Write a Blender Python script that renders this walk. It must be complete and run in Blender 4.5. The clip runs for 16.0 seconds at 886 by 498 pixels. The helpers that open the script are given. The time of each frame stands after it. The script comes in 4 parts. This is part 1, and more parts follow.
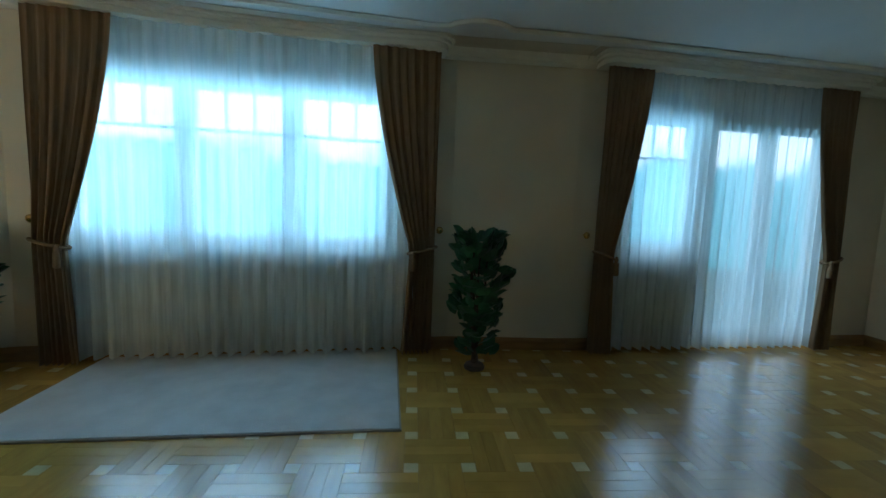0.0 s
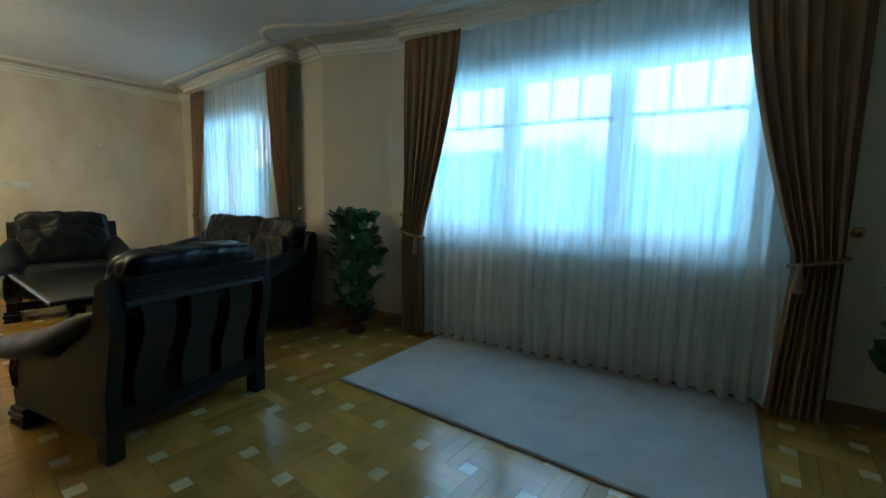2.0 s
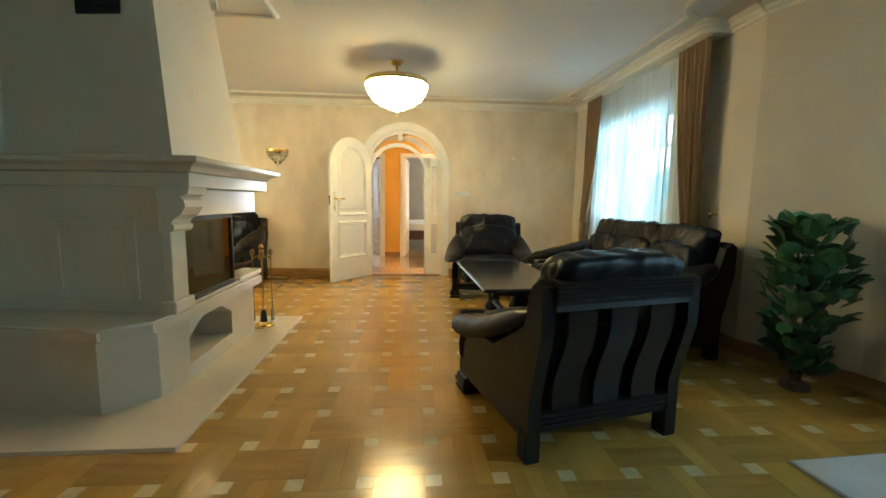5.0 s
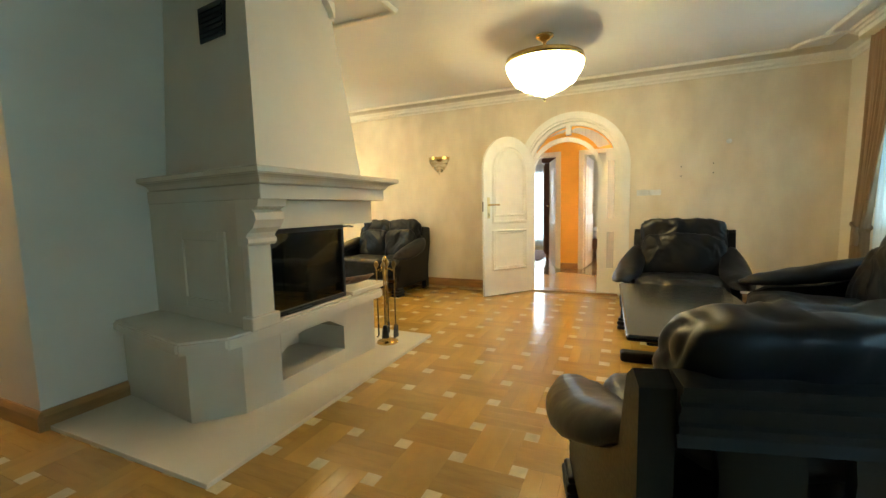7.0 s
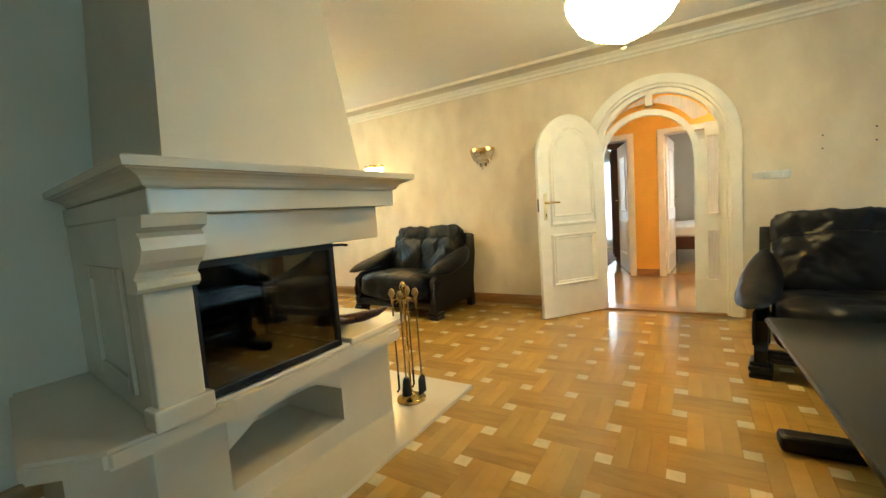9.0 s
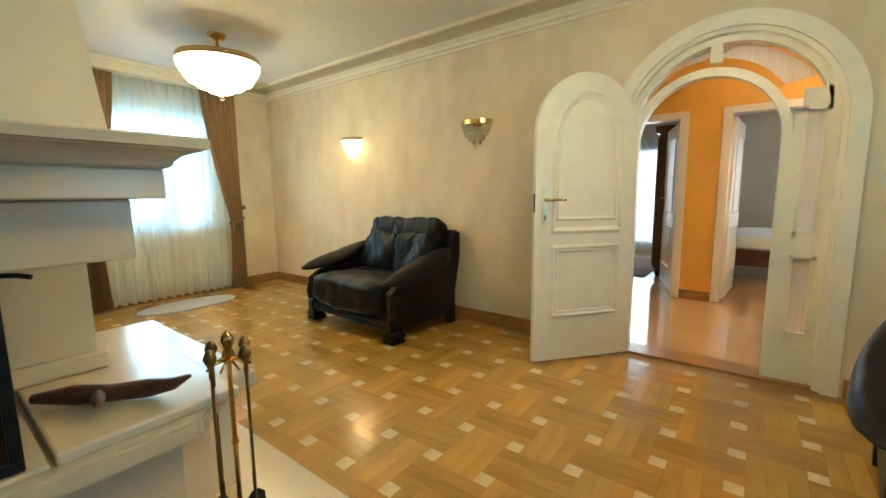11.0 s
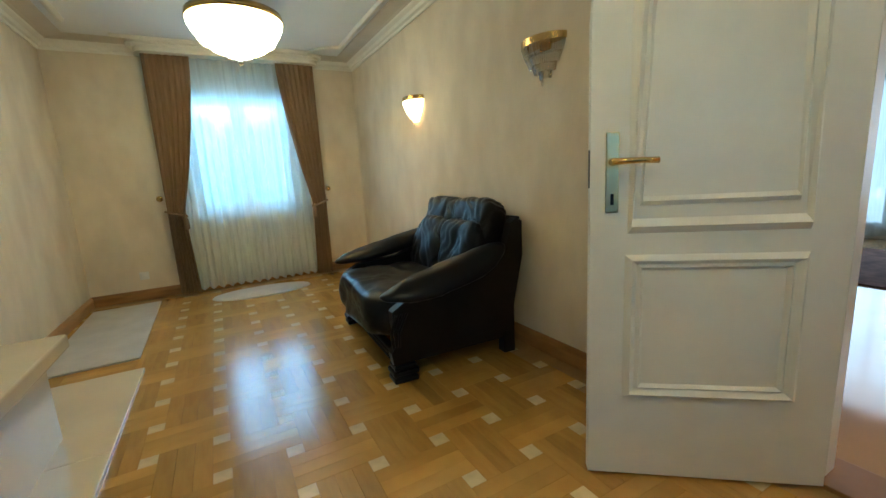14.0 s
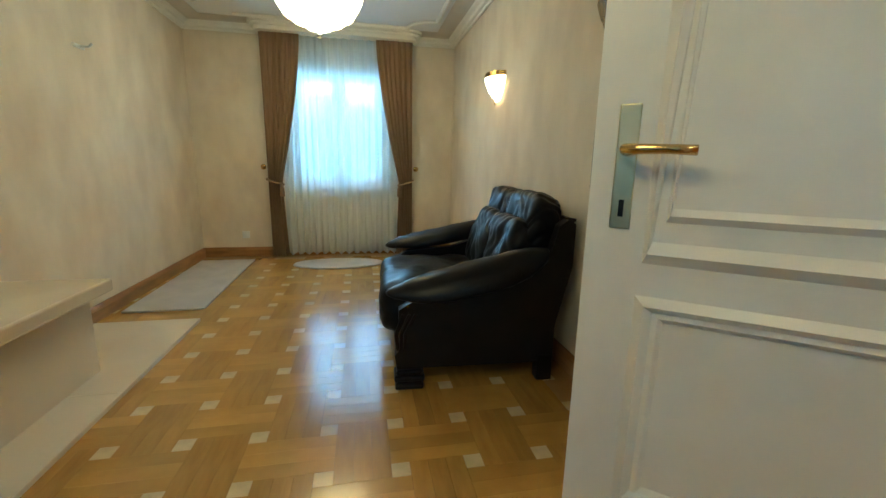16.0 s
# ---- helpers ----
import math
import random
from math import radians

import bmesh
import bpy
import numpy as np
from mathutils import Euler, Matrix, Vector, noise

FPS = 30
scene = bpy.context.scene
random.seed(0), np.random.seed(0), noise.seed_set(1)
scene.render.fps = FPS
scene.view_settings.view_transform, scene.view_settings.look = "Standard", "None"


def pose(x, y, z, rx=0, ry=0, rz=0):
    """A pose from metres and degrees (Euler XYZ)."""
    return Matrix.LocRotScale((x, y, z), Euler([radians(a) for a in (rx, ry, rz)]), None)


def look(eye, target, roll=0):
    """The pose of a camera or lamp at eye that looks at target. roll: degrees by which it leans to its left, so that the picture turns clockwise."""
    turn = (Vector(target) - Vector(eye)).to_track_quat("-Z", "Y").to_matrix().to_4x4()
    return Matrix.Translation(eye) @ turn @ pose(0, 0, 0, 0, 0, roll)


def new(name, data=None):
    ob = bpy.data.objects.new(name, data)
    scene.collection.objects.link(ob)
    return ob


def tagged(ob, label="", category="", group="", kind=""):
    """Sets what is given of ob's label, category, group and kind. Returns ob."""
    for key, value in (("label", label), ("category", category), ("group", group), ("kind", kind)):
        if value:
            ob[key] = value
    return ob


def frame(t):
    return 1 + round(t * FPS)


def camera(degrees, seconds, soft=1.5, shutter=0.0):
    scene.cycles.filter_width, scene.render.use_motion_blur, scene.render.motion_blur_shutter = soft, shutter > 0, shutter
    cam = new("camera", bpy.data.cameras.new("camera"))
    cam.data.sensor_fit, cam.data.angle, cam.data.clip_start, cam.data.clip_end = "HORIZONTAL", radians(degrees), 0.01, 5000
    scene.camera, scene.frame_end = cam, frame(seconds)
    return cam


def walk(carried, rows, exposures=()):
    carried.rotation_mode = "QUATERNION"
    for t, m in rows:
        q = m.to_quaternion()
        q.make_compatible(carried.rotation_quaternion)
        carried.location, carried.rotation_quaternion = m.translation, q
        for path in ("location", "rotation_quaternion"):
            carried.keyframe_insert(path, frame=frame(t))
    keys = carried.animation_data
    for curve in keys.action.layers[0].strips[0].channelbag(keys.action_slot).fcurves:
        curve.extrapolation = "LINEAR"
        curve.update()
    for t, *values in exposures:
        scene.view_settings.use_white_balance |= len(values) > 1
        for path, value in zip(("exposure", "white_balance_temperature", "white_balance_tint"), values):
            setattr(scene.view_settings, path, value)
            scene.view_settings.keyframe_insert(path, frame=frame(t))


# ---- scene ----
cam = camera(94.8, 16.0)
PATH = [
    (0, (0.186, -0.213, 1.202), (0.333, 1.771, 1.003), 2.3),
    (0.5, (0.149, 0.02, 1.115), (-0.079, 1.996, 0.906), 2.1),
    (1, (0.069, 0.193, 1.137), (-0.514, 2.09, 0.892), 1.5),
    (1.5, (0.057, 0.227, 1.13), (-0.894, 1.968, 0.878), 1.9),
    (2, (0.029, 0.217, 1.129), (-1.2, 1.778, 0.897), 1.3),
    (2.5, (-0.023, 0.17, 1.137), (-1.508, 1.488, 0.898), 0.2),
    (3, (-0.056, 0.084, 1.147), (-1.801, 1.025, 0.883), -0.9),
    (3.5, (-0.071, 0.014, 1.148), (-1.955, 0.622, 0.865), -1.0),
    (4, (-0.093, -0.018, 1.136), (-2.025, 0.396, 0.826), -1.6),
    (4.2, (-0.141, -0.004, 1.127), (-2.089, 0.357, 0.851), -1.1),
    (6.3, (-0.998, 0.433, 1.073), (-2.957, 0.089, 0.861), -1.2),
    (6.5, (-1.055, 0.478, 1.072), (-2.993, 0.02, 0.89), -2.1),
    (7, (-1.202, 0.598, 1.086), (-3.018, -0.215, 0.887), -1.3),
    (7.5, (-1.342, 0.632, 1.078), (-3.017, -0.445, 0.89), -0.9),
    (8, (-1.587, 0.473, 1.072), (-3.256, -0.611, 0.871), -1.5),
    (8.5, (-1.807, 0.359, 1.074), (-3.503, -0.69, 0.917), -3.3),
    (9, (-2.105, 0.293, 1.099), (-3.797, -0.758, 0.918), -4.1),
    (9.2, (-2.205, 0.238, 1.091), (-3.904, -0.805, 0.928), -3.4),
    (11.3, (-3.432, 0.198, 1.156), (-4.996, -1.015, 0.868), -0.4),
    (11.5, (-3.466, 0.167, 1.148), (-5.031, -1.041, 0.841), -0.7),
    (12, (-3.743, 0.16, 1.14), (-5.208, -1.153, 0.781), -2.5),
    (12.5, (-3.986, 0.14, 1.115), (-5.324, -1.3, 0.748), -1.5),
    (13, (-4.299, 0.07, 1.092), (-5.516, -1.472, 0.719), 2.6),
    (13.5, (-4.529, 0.004, 1.096), (-5.679, -1.587, 0.713), 1.2),
    (14, (-4.77, -0.003, 1.1), (-5.71, -1.733, 0.744), -3.2),
    (14.5, (-4.966, 0.013, 1.082), (-5.874, -1.731, 0.716), -1.9),
    (15, (-5.158, -0.016, 1.073), (-6.08, -1.747, 0.681), 0.7),
    (15.5, (-5.257, -0.053, 1.079), (-6.044, -1.849, 0.686), -0.2),
    (16, (-5.344, -0.124, 1.075), (-5.726, -2.046, 0.672), 1.1),
]
EXPO = [(0.0, -0.3, 5450, 8), (1.0, -0.3, 5600, 8), (1.7, -0.45, 5450, 8), (2.5, -0.6, 5300, 8), (3.2, -0.42, 5500, 8), (4.2, 0.12, 6150, 8), (6.3, 0.4, 6400, 8), (9.0, 0.35, 6400, 6),
        (11.5, -0.3, 5750, 4), (13.0, -0.72, 5350, 4), (14.0, -0.85, 5150, 4), (16.0, -0.85, 5150, 4)]
walk(cam, [(t, look(eye, target, roll)) for t, eye, target, roll in PATH], EXPO)

# ---------- world and daylight ----------
world = bpy.data.worlds.new("world")
scene.world = world
world.use_nodes = True
wn = world.node_tree
sky = wn.nodes.new("ShaderNodeTexSky")
sky.sky_type, sky.sun_disc = "NISHITA", False
sky.sun_elevation, sky.sun_rotation = radians(50), radians(120)
wn.nodes["Background"].inputs["Strength"].default_value = 0.12
wn.links.new(sky.outputs[0], wn.nodes["Background"].inputs[0])
sun = new("sun", bpy.data.lights.new("sun", "SUN"))
sun.data.energy, sun.data.angle, sun.data.color = 0.8, radians(12), (1, 0.96, 0.9)
sun.matrix_world = look((-20, 20, 40), (0, 0, 0))


def window_light(x, y, z, w, h, facing, watts, colour=(0.44, 0.80, 1.0)):
    """Daylight that enters by a window's opening; facing is the way into the room."""
    lamp = new("window_daylight", bpy.data.lights.new("window_daylight", "AREA"))
    lamp.data.shape, lamp.data.size, lamp.data.size_y = "RECTANGLE", w, h
    lamp.data.energy, lamp.data.color, lamp.data.spread = watts, colour, radians(140)
    lamp.matrix_world = look((x, y, z), (x + facing[0], y + facing[1], z - 0.35))
    return lamp


# ---------- materials ----------
def material(name, colour, rough=0.5, metal=0.0, vary=0.12, scale=6.0, bump=0.0, bump_scale=80.0, stretch=(1, 1, 1), second=None,
             island=0.0, per_object=0.0, coat=0.0, spec=0.5):
    m = bpy.data.materials.new(name)
    m.use_nodes = True
    t = m.node_tree
    b = t.nodes["Principled BSDF"]
    b.inputs["Roughness"].default_value, b.inputs["Metallic"].default_value = rough, metal
    b.inputs["Coat Weight"].default_value, b.inputs["Coat Roughness"].default_value = coat, 0.12
    b.inputs["Specular IOR Level"].default_value = spec
    co = t.nodes.new("ShaderNodeTexCoord")
    mp = t.nodes.new("ShaderNodeMapping")
    mp.inputs["Scale"].default_value = stretch
    t.links.new(co.outputs["Object"], mp.inputs[0])
    n1, n2 = t.nodes.new("ShaderNodeTexNoise"), t.nodes.new("ShaderNodeTexNoise")
    for n, s, d in ((n1, scale, 5), (n2, bump_scale, 4)):
        n.inputs["Scale"].default_value, n.inputs["Detail"].default_value = s, d
        t.links.new(mp.outputs[0], n.inputs["Vector"])
    c2 = second or tuple(c * (1 - 2 * vary) for c in colour)
    mix = t.nodes.new("ShaderNodeMix")
    mix.data_type = "RGBA"
    mix.inputs["A"].default_value, mix.inputs["B"].default_value = (*colour, 1), (*c2, 1)
    ramp = t.nodes.new("ShaderNodeMapRange")
    ramp.inputs["From Min"].default_value, ramp.inputs["From Max"].default_value = 0.32, 0.68
    t.links.new(n1.outputs[0], ramp.inputs[0])
    t.links.new(ramp.outputs[0], mix.inputs["Factor"])
    last = mix.outputs["Result"]
    if island or per_object:
        src = t.nodes.new("ShaderNodeNewGeometry").outputs["Random Per Island"] if island else t.nodes.new("ShaderNodeObjectInfo").outputs["Random"]
        hsv = t.nodes.new("ShaderNodeHueSaturation")
        mr = t.nodes.new("ShaderNodeMapRange")
        amount = island or per_object
        mr.inputs["To Min"].default_value, mr.inputs["To Max"].default_value = 1 - amount, 1 + amount
        t.links.new(src, mr.inputs[0])
        t.links.new(mr.outputs[0], hsv.inputs["Value"])
        t.links.new(last, hsv.inputs["Color"])
        last = hsv.outputs[0]
    t.links.new(last, b.inputs["Base Color"])
    rr = t.nodes.new("ShaderNodeMapRange")
    rr.inputs["To Min"].default_value, rr.inputs["To Max"].default_value = rough * 0.8, min(1, rough * 1.25)
    t.links.new(n2.outputs[0], rr.inputs[0])
    t.links.new(rr.outputs[0], b.inputs["Roughness"])
    if bump:
        bp = t.nodes.new("ShaderNodeBump")
        bp.inputs["Strength"].default_value, bp.inputs["Distance"].default_value = bump, 0.01
        t.links.new(n2.outputs[0], bp.inputs["Height"])
        t.links.new(bp.outputs[0], b.inputs["Normal"])
    return m


def glowing(name, colour, strength):
    m = bpy.data.materials.new(name)
    m.use_nodes = True
    b = m.node_tree.nodes["Principled BSDF"]
    b.inputs["Base Color"].default_value = (*colour, 1)
    b.inputs["Emission Color"].default_value = (*colour, 1)
    b.inputs["Emission Strength"].default_value = strength
    b.inputs["Roughness"].default_value = 0.2
    return m


def sheer_cloth(name, colour, clear):
    """Thin net: part of the light goes straight through, part is spread."""
    m = bpy.data.materials.new(name)
    m.use_nodes = True
    t = m.node_tree
    t.nodes.remove(t.nodes["Principled BSDF"])
    d, tr, tp = (t.nodes.new("ShaderNodeBsdf" + k) for k in ("Diffuse", "Translucent", "Transparent"))
    for n in (d, tr):
        n.inputs[0].default_value = (*colour, 1)
    a, b = t.nodes.new("ShaderNodeMixShader"), t.nodes.new("ShaderNodeMixShader")
    a.inputs[0].default_value = 0.5
    wv = t.nodes.new("ShaderNodeTexNoise")
    co = t.nodes.new("ShaderNodeTexCoord")
    mp = t.nodes.new("ShaderNodeMapping")
    mp.inputs["Scale"].default_value = (30, 30, 1.5)
    wv.inputs["Scale"].default_value = 2.0
    mr = t.nodes.new("ShaderNodeMapRange")
    mr.inputs["To Min"].default_value, mr.inputs["To Max"].default_value = clear + 0.12, clear - 0.12
    t.links.new(co.outputs["Object"], mp.inputs[0])
    t.links.new(mp.outputs[0], wv.inputs["Vector"])
    t.links.new(wv.outputs[0], mr.inputs[0])
    t.links.new(mr.outputs[0], b.inputs[0])
    t.links.new(d.outputs[0], a.inputs[1])
    t.links.new(tr.outputs[0], a.inputs[2])
    t.links.new(a.outputs[0], b.inputs[1])
    t.links.new(tp.outputs[0], b.inputs[2])
    t.links.new(b.outputs[0], t.nodes["Material Output"].inputs[0])
    return m


def clear_glass(name, colour=(1, 1, 1), mirror=0.08):
    m = bpy.data.materials.new(name)
    m.use_nodes = True
    t = m.node_tree
    t.nodes.remove(t.nodes["Principled BSDF"])
    g, tp, mx = t.nodes.new("ShaderNodeBsdfGlossy"), t.nodes.new("ShaderNodeBsdfTransparent"), t.nodes.new("ShaderNodeMixShader")
    tp.inputs[0].default_value, g.inputs["Roughness"].default_value = (*colour, 1), 0.03
    mx.inputs[0].default_value = mirror
    t.links.new(tp.outputs[0], mx.inputs[1])
    t.links.new(g.outputs[0], mx.inputs[2])
    t.links.new(mx.outputs[0], t.nodes["Material Output"].inputs[0])
    return m


PLASTER = material("mottled_plaster", (0.76, 0.66, 0.50), 0.75, vary=0.14, scale=2.6, second=(0.63, 0.525, 0.38), bump=0.15, bump_scale=40, stretch=(1.4, 1.4, 0.8))
PAINT = material("beige_wall_paint", (0.72, 0.62, 0.47), 0.8, vary=0.03, scale=3, bump=0.05, bump_scale=150)
PALE = material("pale_wall_paint", (0.74, 0.72, 0.66), 0.8, vary=0.03, scale=3, bump=0.05, bump_scale=150)
CEIL = material("ceiling_paint", (0.76, 0.74, 0.70), 0.8, vary=0.02, scale=2, bump=0.04, bump_scale=120)
STUCCO = material("cream_moulding", (0.80, 0.75, 0.64), 0.55, vary=0.03, scale=9)
COVE = material("beige_cove_paint", (0.62, 0.54, 0.42), 0.7, vary=0.04, scale=4)
ORANGE = material("orange_wall_paint", (0.86, 0.46, 0.07), 0.6, vary=0.06, scale=3)
WHITE = material("white_lacquer", (0.82, 0.79, 0.72), 0.32, vary=0.03, scale=8, bump=0.02, bump_scale=60)
WINWHITE = material("window_frame_white", (0.75, 0.78, 0.80), 0.4, vary=0.02)
OAK = material("oak_strip", (0.51, 0.295, 0.063), 0.2, vary=0.2, scale=5, stretch=(1, 1, 1), second=(0.40, 0.22, 0.046), island=0.14, bump=0.03, bump_scale=50, coat=0.35)
# Same oak, darker for cross strips: sheen by grain direction put into the colour.
OAKUP = material("oak_cross_sheen_tone", (0.44, 0.25, 0.053), 0.22, vary=0.2, scale=5, stretch=(5, 1, 1), second=(0.35, 0.19, 0.04), island=0.12, bump=0.03, bump_scale=50, coat=0.35)
OAKUPOBJ = material("oak_strip_cross_sheen_tone", (0.44, 0.25, 0.053), 0.22, vary=0.2, scale=5, stretch=(5, 1, 1), second=(0.35, 0.19, 0.04), per_object=0.12, bump=0.03, bump_scale=50, coat=0.35)
OAKOBJ = material("oak_block", (0.51, 0.295, 0.063), 0.2, vary=0.2, scale=5, second=(0.40, 0.22, 0.046), per_object=0.14, bump=0.03, bump_scale=50, coat=0.35)
MAPLE = material("maple_inlay", (0.70, 0.54, 0.28), 0.22, vary=0.1, scale=14, island=0.12, coat=0.3)
GROUT = material("dark_joint", (0.34, 0.19, 0.05), 0.6)
SKIRT = material("oak_skirting", (0.38, 0.19, 0.055), 0.3, vary=0.2, scale=4, stretch=(1, 1, 6), coat=0.2)
MARBLE = material("cream_limestone", (0.69, 0.60, 0.45), 0.2, vary=0.04, scale=2.2, second=(0.62, 0.52, 0.375), coat=0.25)
DRAPE = material("brown_drape", (0.28, 0.172, 0.09), 0.85, vary=0.12, scale=40, bump=0.2, bump_scale=300, stretch=(1, 1, 0.05))
SHEER = sheer_cloth("white_net", (0.84, 0.90, 0.92), 0.34)
RUG = material("pale_wool", (0.56, 0.53, 0.50), 0.95, vary=0.08, scale=5, bump=0.5, bump_scale=400, spec=0.1)
RUGEDGE = material("rug_binding", (0.34, 0.27, 0.2), 0.9)
LEATHER = material("black_leather", (0.005, 0.005, 0.007), 0.37, vary=0.15, scale=7, bump=0.10, bump_scale=22, spec=0.24)
DARKWOOD = material("black_stained_wood", (0.008, 0.006, 0.005), 0.42, vary=0.3, scale=8, spec=0.3)
LACQUER = material("black_table_lacquer", (0.012, 0.012, 0.012), 0.16, vary=0.2, scale=5)
BRASS = material("polished_brass", (0.72, 0.50, 0.18), 0.2, metal=1.0, vary=0.1, scale=20)
BRONZE = material("aged_bronze", (0.34, 0.22, 0.09), 0.3, metal=1.0, vary=0.2, scale=25)
IRON = material("black_iron", (0.025, 0.025, 0.025), 0.4, metal=0.6)
CHROME = material("brass_plate", (0.80, 0.70, 0.42), 0.32, metal=1.0)
LEAF = material("plastic_leaf", (0.06, 0.19, 0.08), 0.35, vary=0.3, scale=12, island=0.45)
BARK = material("brown_stem", (0.10, 0.06, 0.035), 0.8, vary=0.3, scale=20, bump=0.4)
BEADS = glowing("lit_crystal", (1.0, 0.84, 0.44), 23.0)
LITGLASS = glowing("lit_sconce_glass", (1.0, 0.78, 0.42), 14.0)
CRYSTAL = clear_glass("cut_crystal", (0.86, 0.82, 0.74), 0.35)
PANE = clear_glass("window_pane", (0.95, 0.98, 1.0), 0.06)
FIREGLASS = clear_glass("stove_glass", (0.46, 0.46, 0.46), 0.15)
FROST = sheer_cloth("frosted_glass", (0.92, 0.93, 0.95), 0.5)
SOOT = material("sooty_firebrick", (0.018, 0.016, 0.015), 0.9, vary=0.3, scale=10, bump=0.4)
MAHOG = material("mahogany", (0.10, 0.03, 0.018), 0.3, vary=0.2, scale=6, coat=0.3)
SHEET = material("white_sheet", (0.80, 0.80, 0.80), 0.9, vary=0.03, bump=0.2, bump_scale=10)
TILE = material("hall_tile", (0.60, 0.38, 0.18), 0.08, vary=0.06, scale=2, island=0.06, coat=0.5)
PLASTIC = material("white_plastic", (0.82, 0.81, 0.77), 0.4)
DRIFT = material("driftwood", (0.13, 0.05, 0.02), 0.35, vary=0.3, scale=20, bump=0.5)
GRASS = material("garden_ground", (0.07, 0.11, 0.04), 0.95, vary=0.3, scale=2)
FOLIAGE = material("hedge_foliage", (0.07, 0.13, 0.07), 0.8, vary=0.4, scale=2, island=0.4)
ROOFTILE = material("roof_tile", (0.20, 0.12, 0.10), 0.8)
HOUSE = material("house_render", (0.62, 0.60, 0.55), 0.9)
SPOT = glowing("spot_bulb", (1.0, 0.75, 0.40), 30.0)


# ---------- mesh tools ----------
def part(name, bm, mat, parent=None, label="", smooth=False):
    me = bpy.data.meshes.new(name)
    bmesh.ops.recalc_face_normals(bm, faces=bm.faces[:])
    for f in bm.faces:
        f.smooth = smooth
    bm.to_mesh(me)
    bm.free()
    me.materials.append(mat)
    ob = new(name, me)
    ob.parent = parent
    if label:
        ob["label"] = label
    return ob


def empty(name, m, label, category, group=""):
    ob = new(name)
    ob.empty_display_size = 0.1
    ob.matrix_world = m
    return tagged(ob, label, category, group)


def box(bm, x0, x1, y0, y1, z0, z1, bevel=0.0, m=None):
    r = bmesh.ops.create_cube(bm, size=1.0)
    vs = r["verts"]
    for v in vs:
        v.co = Vector((x0 + (v.co.x + 0.5) * (x1 - x0), y0 + (v.co.y + 0.5) * (y1 - y0), z0 + (v.co.z + 0.5) * (z1 - z0)))
    if m:
        bmesh.ops.transform(bm, matrix=m, verts=vs)
    if bevel:
        es = list({e for v in vs for e in v.link_edges})
        bmesh.ops.bevel(bm, geom=es, offset=bevel, segments=2, affect="EDGES", profile=0.5)
    return bm


def B(*a, bevel=0.0, m=None):
    return box(bmesh.new(), *a, bevel=bevel, m=m)


def prism(bm, pts, lo, hi, axis="z", m=None):
    """A polygon pushed along an axis."""
    def at(p, h):
        return {"z": (p[0], p[1], h), "y": (p[0], h, p[1]), "x": (h, p[0], p[1])}[axis]
    a, b = [bm.verts.new(at(p, lo)) for p in pts], [bm.verts.new(at(p, hi)) for p in pts]
    bm.faces.new(a), bm.faces.new(b[::-1])
    for i in range(len(pts)):
        bm.faces.new((a[i], a[i - 1], b[i - 1], b[i]))
    if m:
        bmesh.ops.transform(bm, matrix=m, verts=a + b)
    return bm


def lathe(bm, profile, n=24, m=None):
    rings = []
    for r, z in profile:
        rings.append([bm.verts.new((r * math.cos(2 * math.pi * k / n), r * math.sin(2 * math.pi * k / n), z)) for k in range(n)])
    for a, b in zip(rings, rings[1:]):
        for k in range(n):
            bm.faces.new((a[k - 1], a[k], b[k], b[k - 1]))
    bm.faces.new(rings[0]), bm.faces.new(rings[-1])
    if m:
        bmesh.ops.transform(bm, matrix=m, verts=[v for r in rings for v in r])
    return bm


def tube(bm, pts, r, n=8):
    """A round bar along points; r is a radius or one for each point."""
    pts = [Vector(p) for p in pts]
    rs = r if isinstance(r, (list, tuple)) else [r] * len(pts)
    rings = []
    for i, p in enumerate(pts):
        d = (pts[min(i + 1, len(pts) - 1)] - pts[max(i - 1, 0)]).normalized()
        u = d.cross(Vector((0.31, 0.93, 0.17))).normalized()
        w = d.cross(u)
        rings.append([bm.verts.new(p + rs[i] * (u * math.cos(2 * math.pi * k / n) + w * math.sin(2 * math.pi * k / n))) for k in range(n)])
    for a, b in zip(rings, rings[1:]):
        for k in range(n):
            bm.faces.new((a[k - 1], a[k], b[k], b[k - 1]))
    bm.faces.new(rings[0]), bm.faces.new(rings[-1])
    return bm


def cushion(size, at, power=4.0, m=None, lump=0.012, seed=0, n=14, fold=0):
    """A padded block with soft corners, slightly lumpy."""
    bm = bmesh.new()
    bmesh.ops.create_cube(bm, size=2.0)
    bmesh.ops.subdivide_edges(bm, edges=bm.edges[:], cuts=n, use_grid_fill=True)
    for v in bm.verts:
        c = v.co
        k = (abs(c.x) ** power + abs(c.y) ** power + abs(c.z) ** power) ** (1 / power)
        c = c / k
        p = Vector((c.x * size[0] / 2, c.y * size[1] / 2, c.z * size[2] / 2))
        d = noise.noise(p * 6 + Vector((seed, 0, 0))) * lump
        if fold:
            sway = p.y + 0.5 * p.z * (1 if noise.noise(p * 3 + Vector((seed, 9, 0))) > 0 else -1) + 0.05 * noise.noise(p * 9)
            crease = 1 - abs(noise.noise(Vector((p.x * 5, sway * 17, p.z * 3.5 + seed))))
            d -= fold * 2.2 * crease ** 4 - fold * 0.15 * noise.noise(Vector((p.x * 18, p.y * 22, p.z * 10 + seed)))
        v.co = p + c.normalized() * d
    bmesh.ops.transform(bm, matrix=pose(*at) @ (m or Matrix()), verts=bm.verts[:])
    return bm


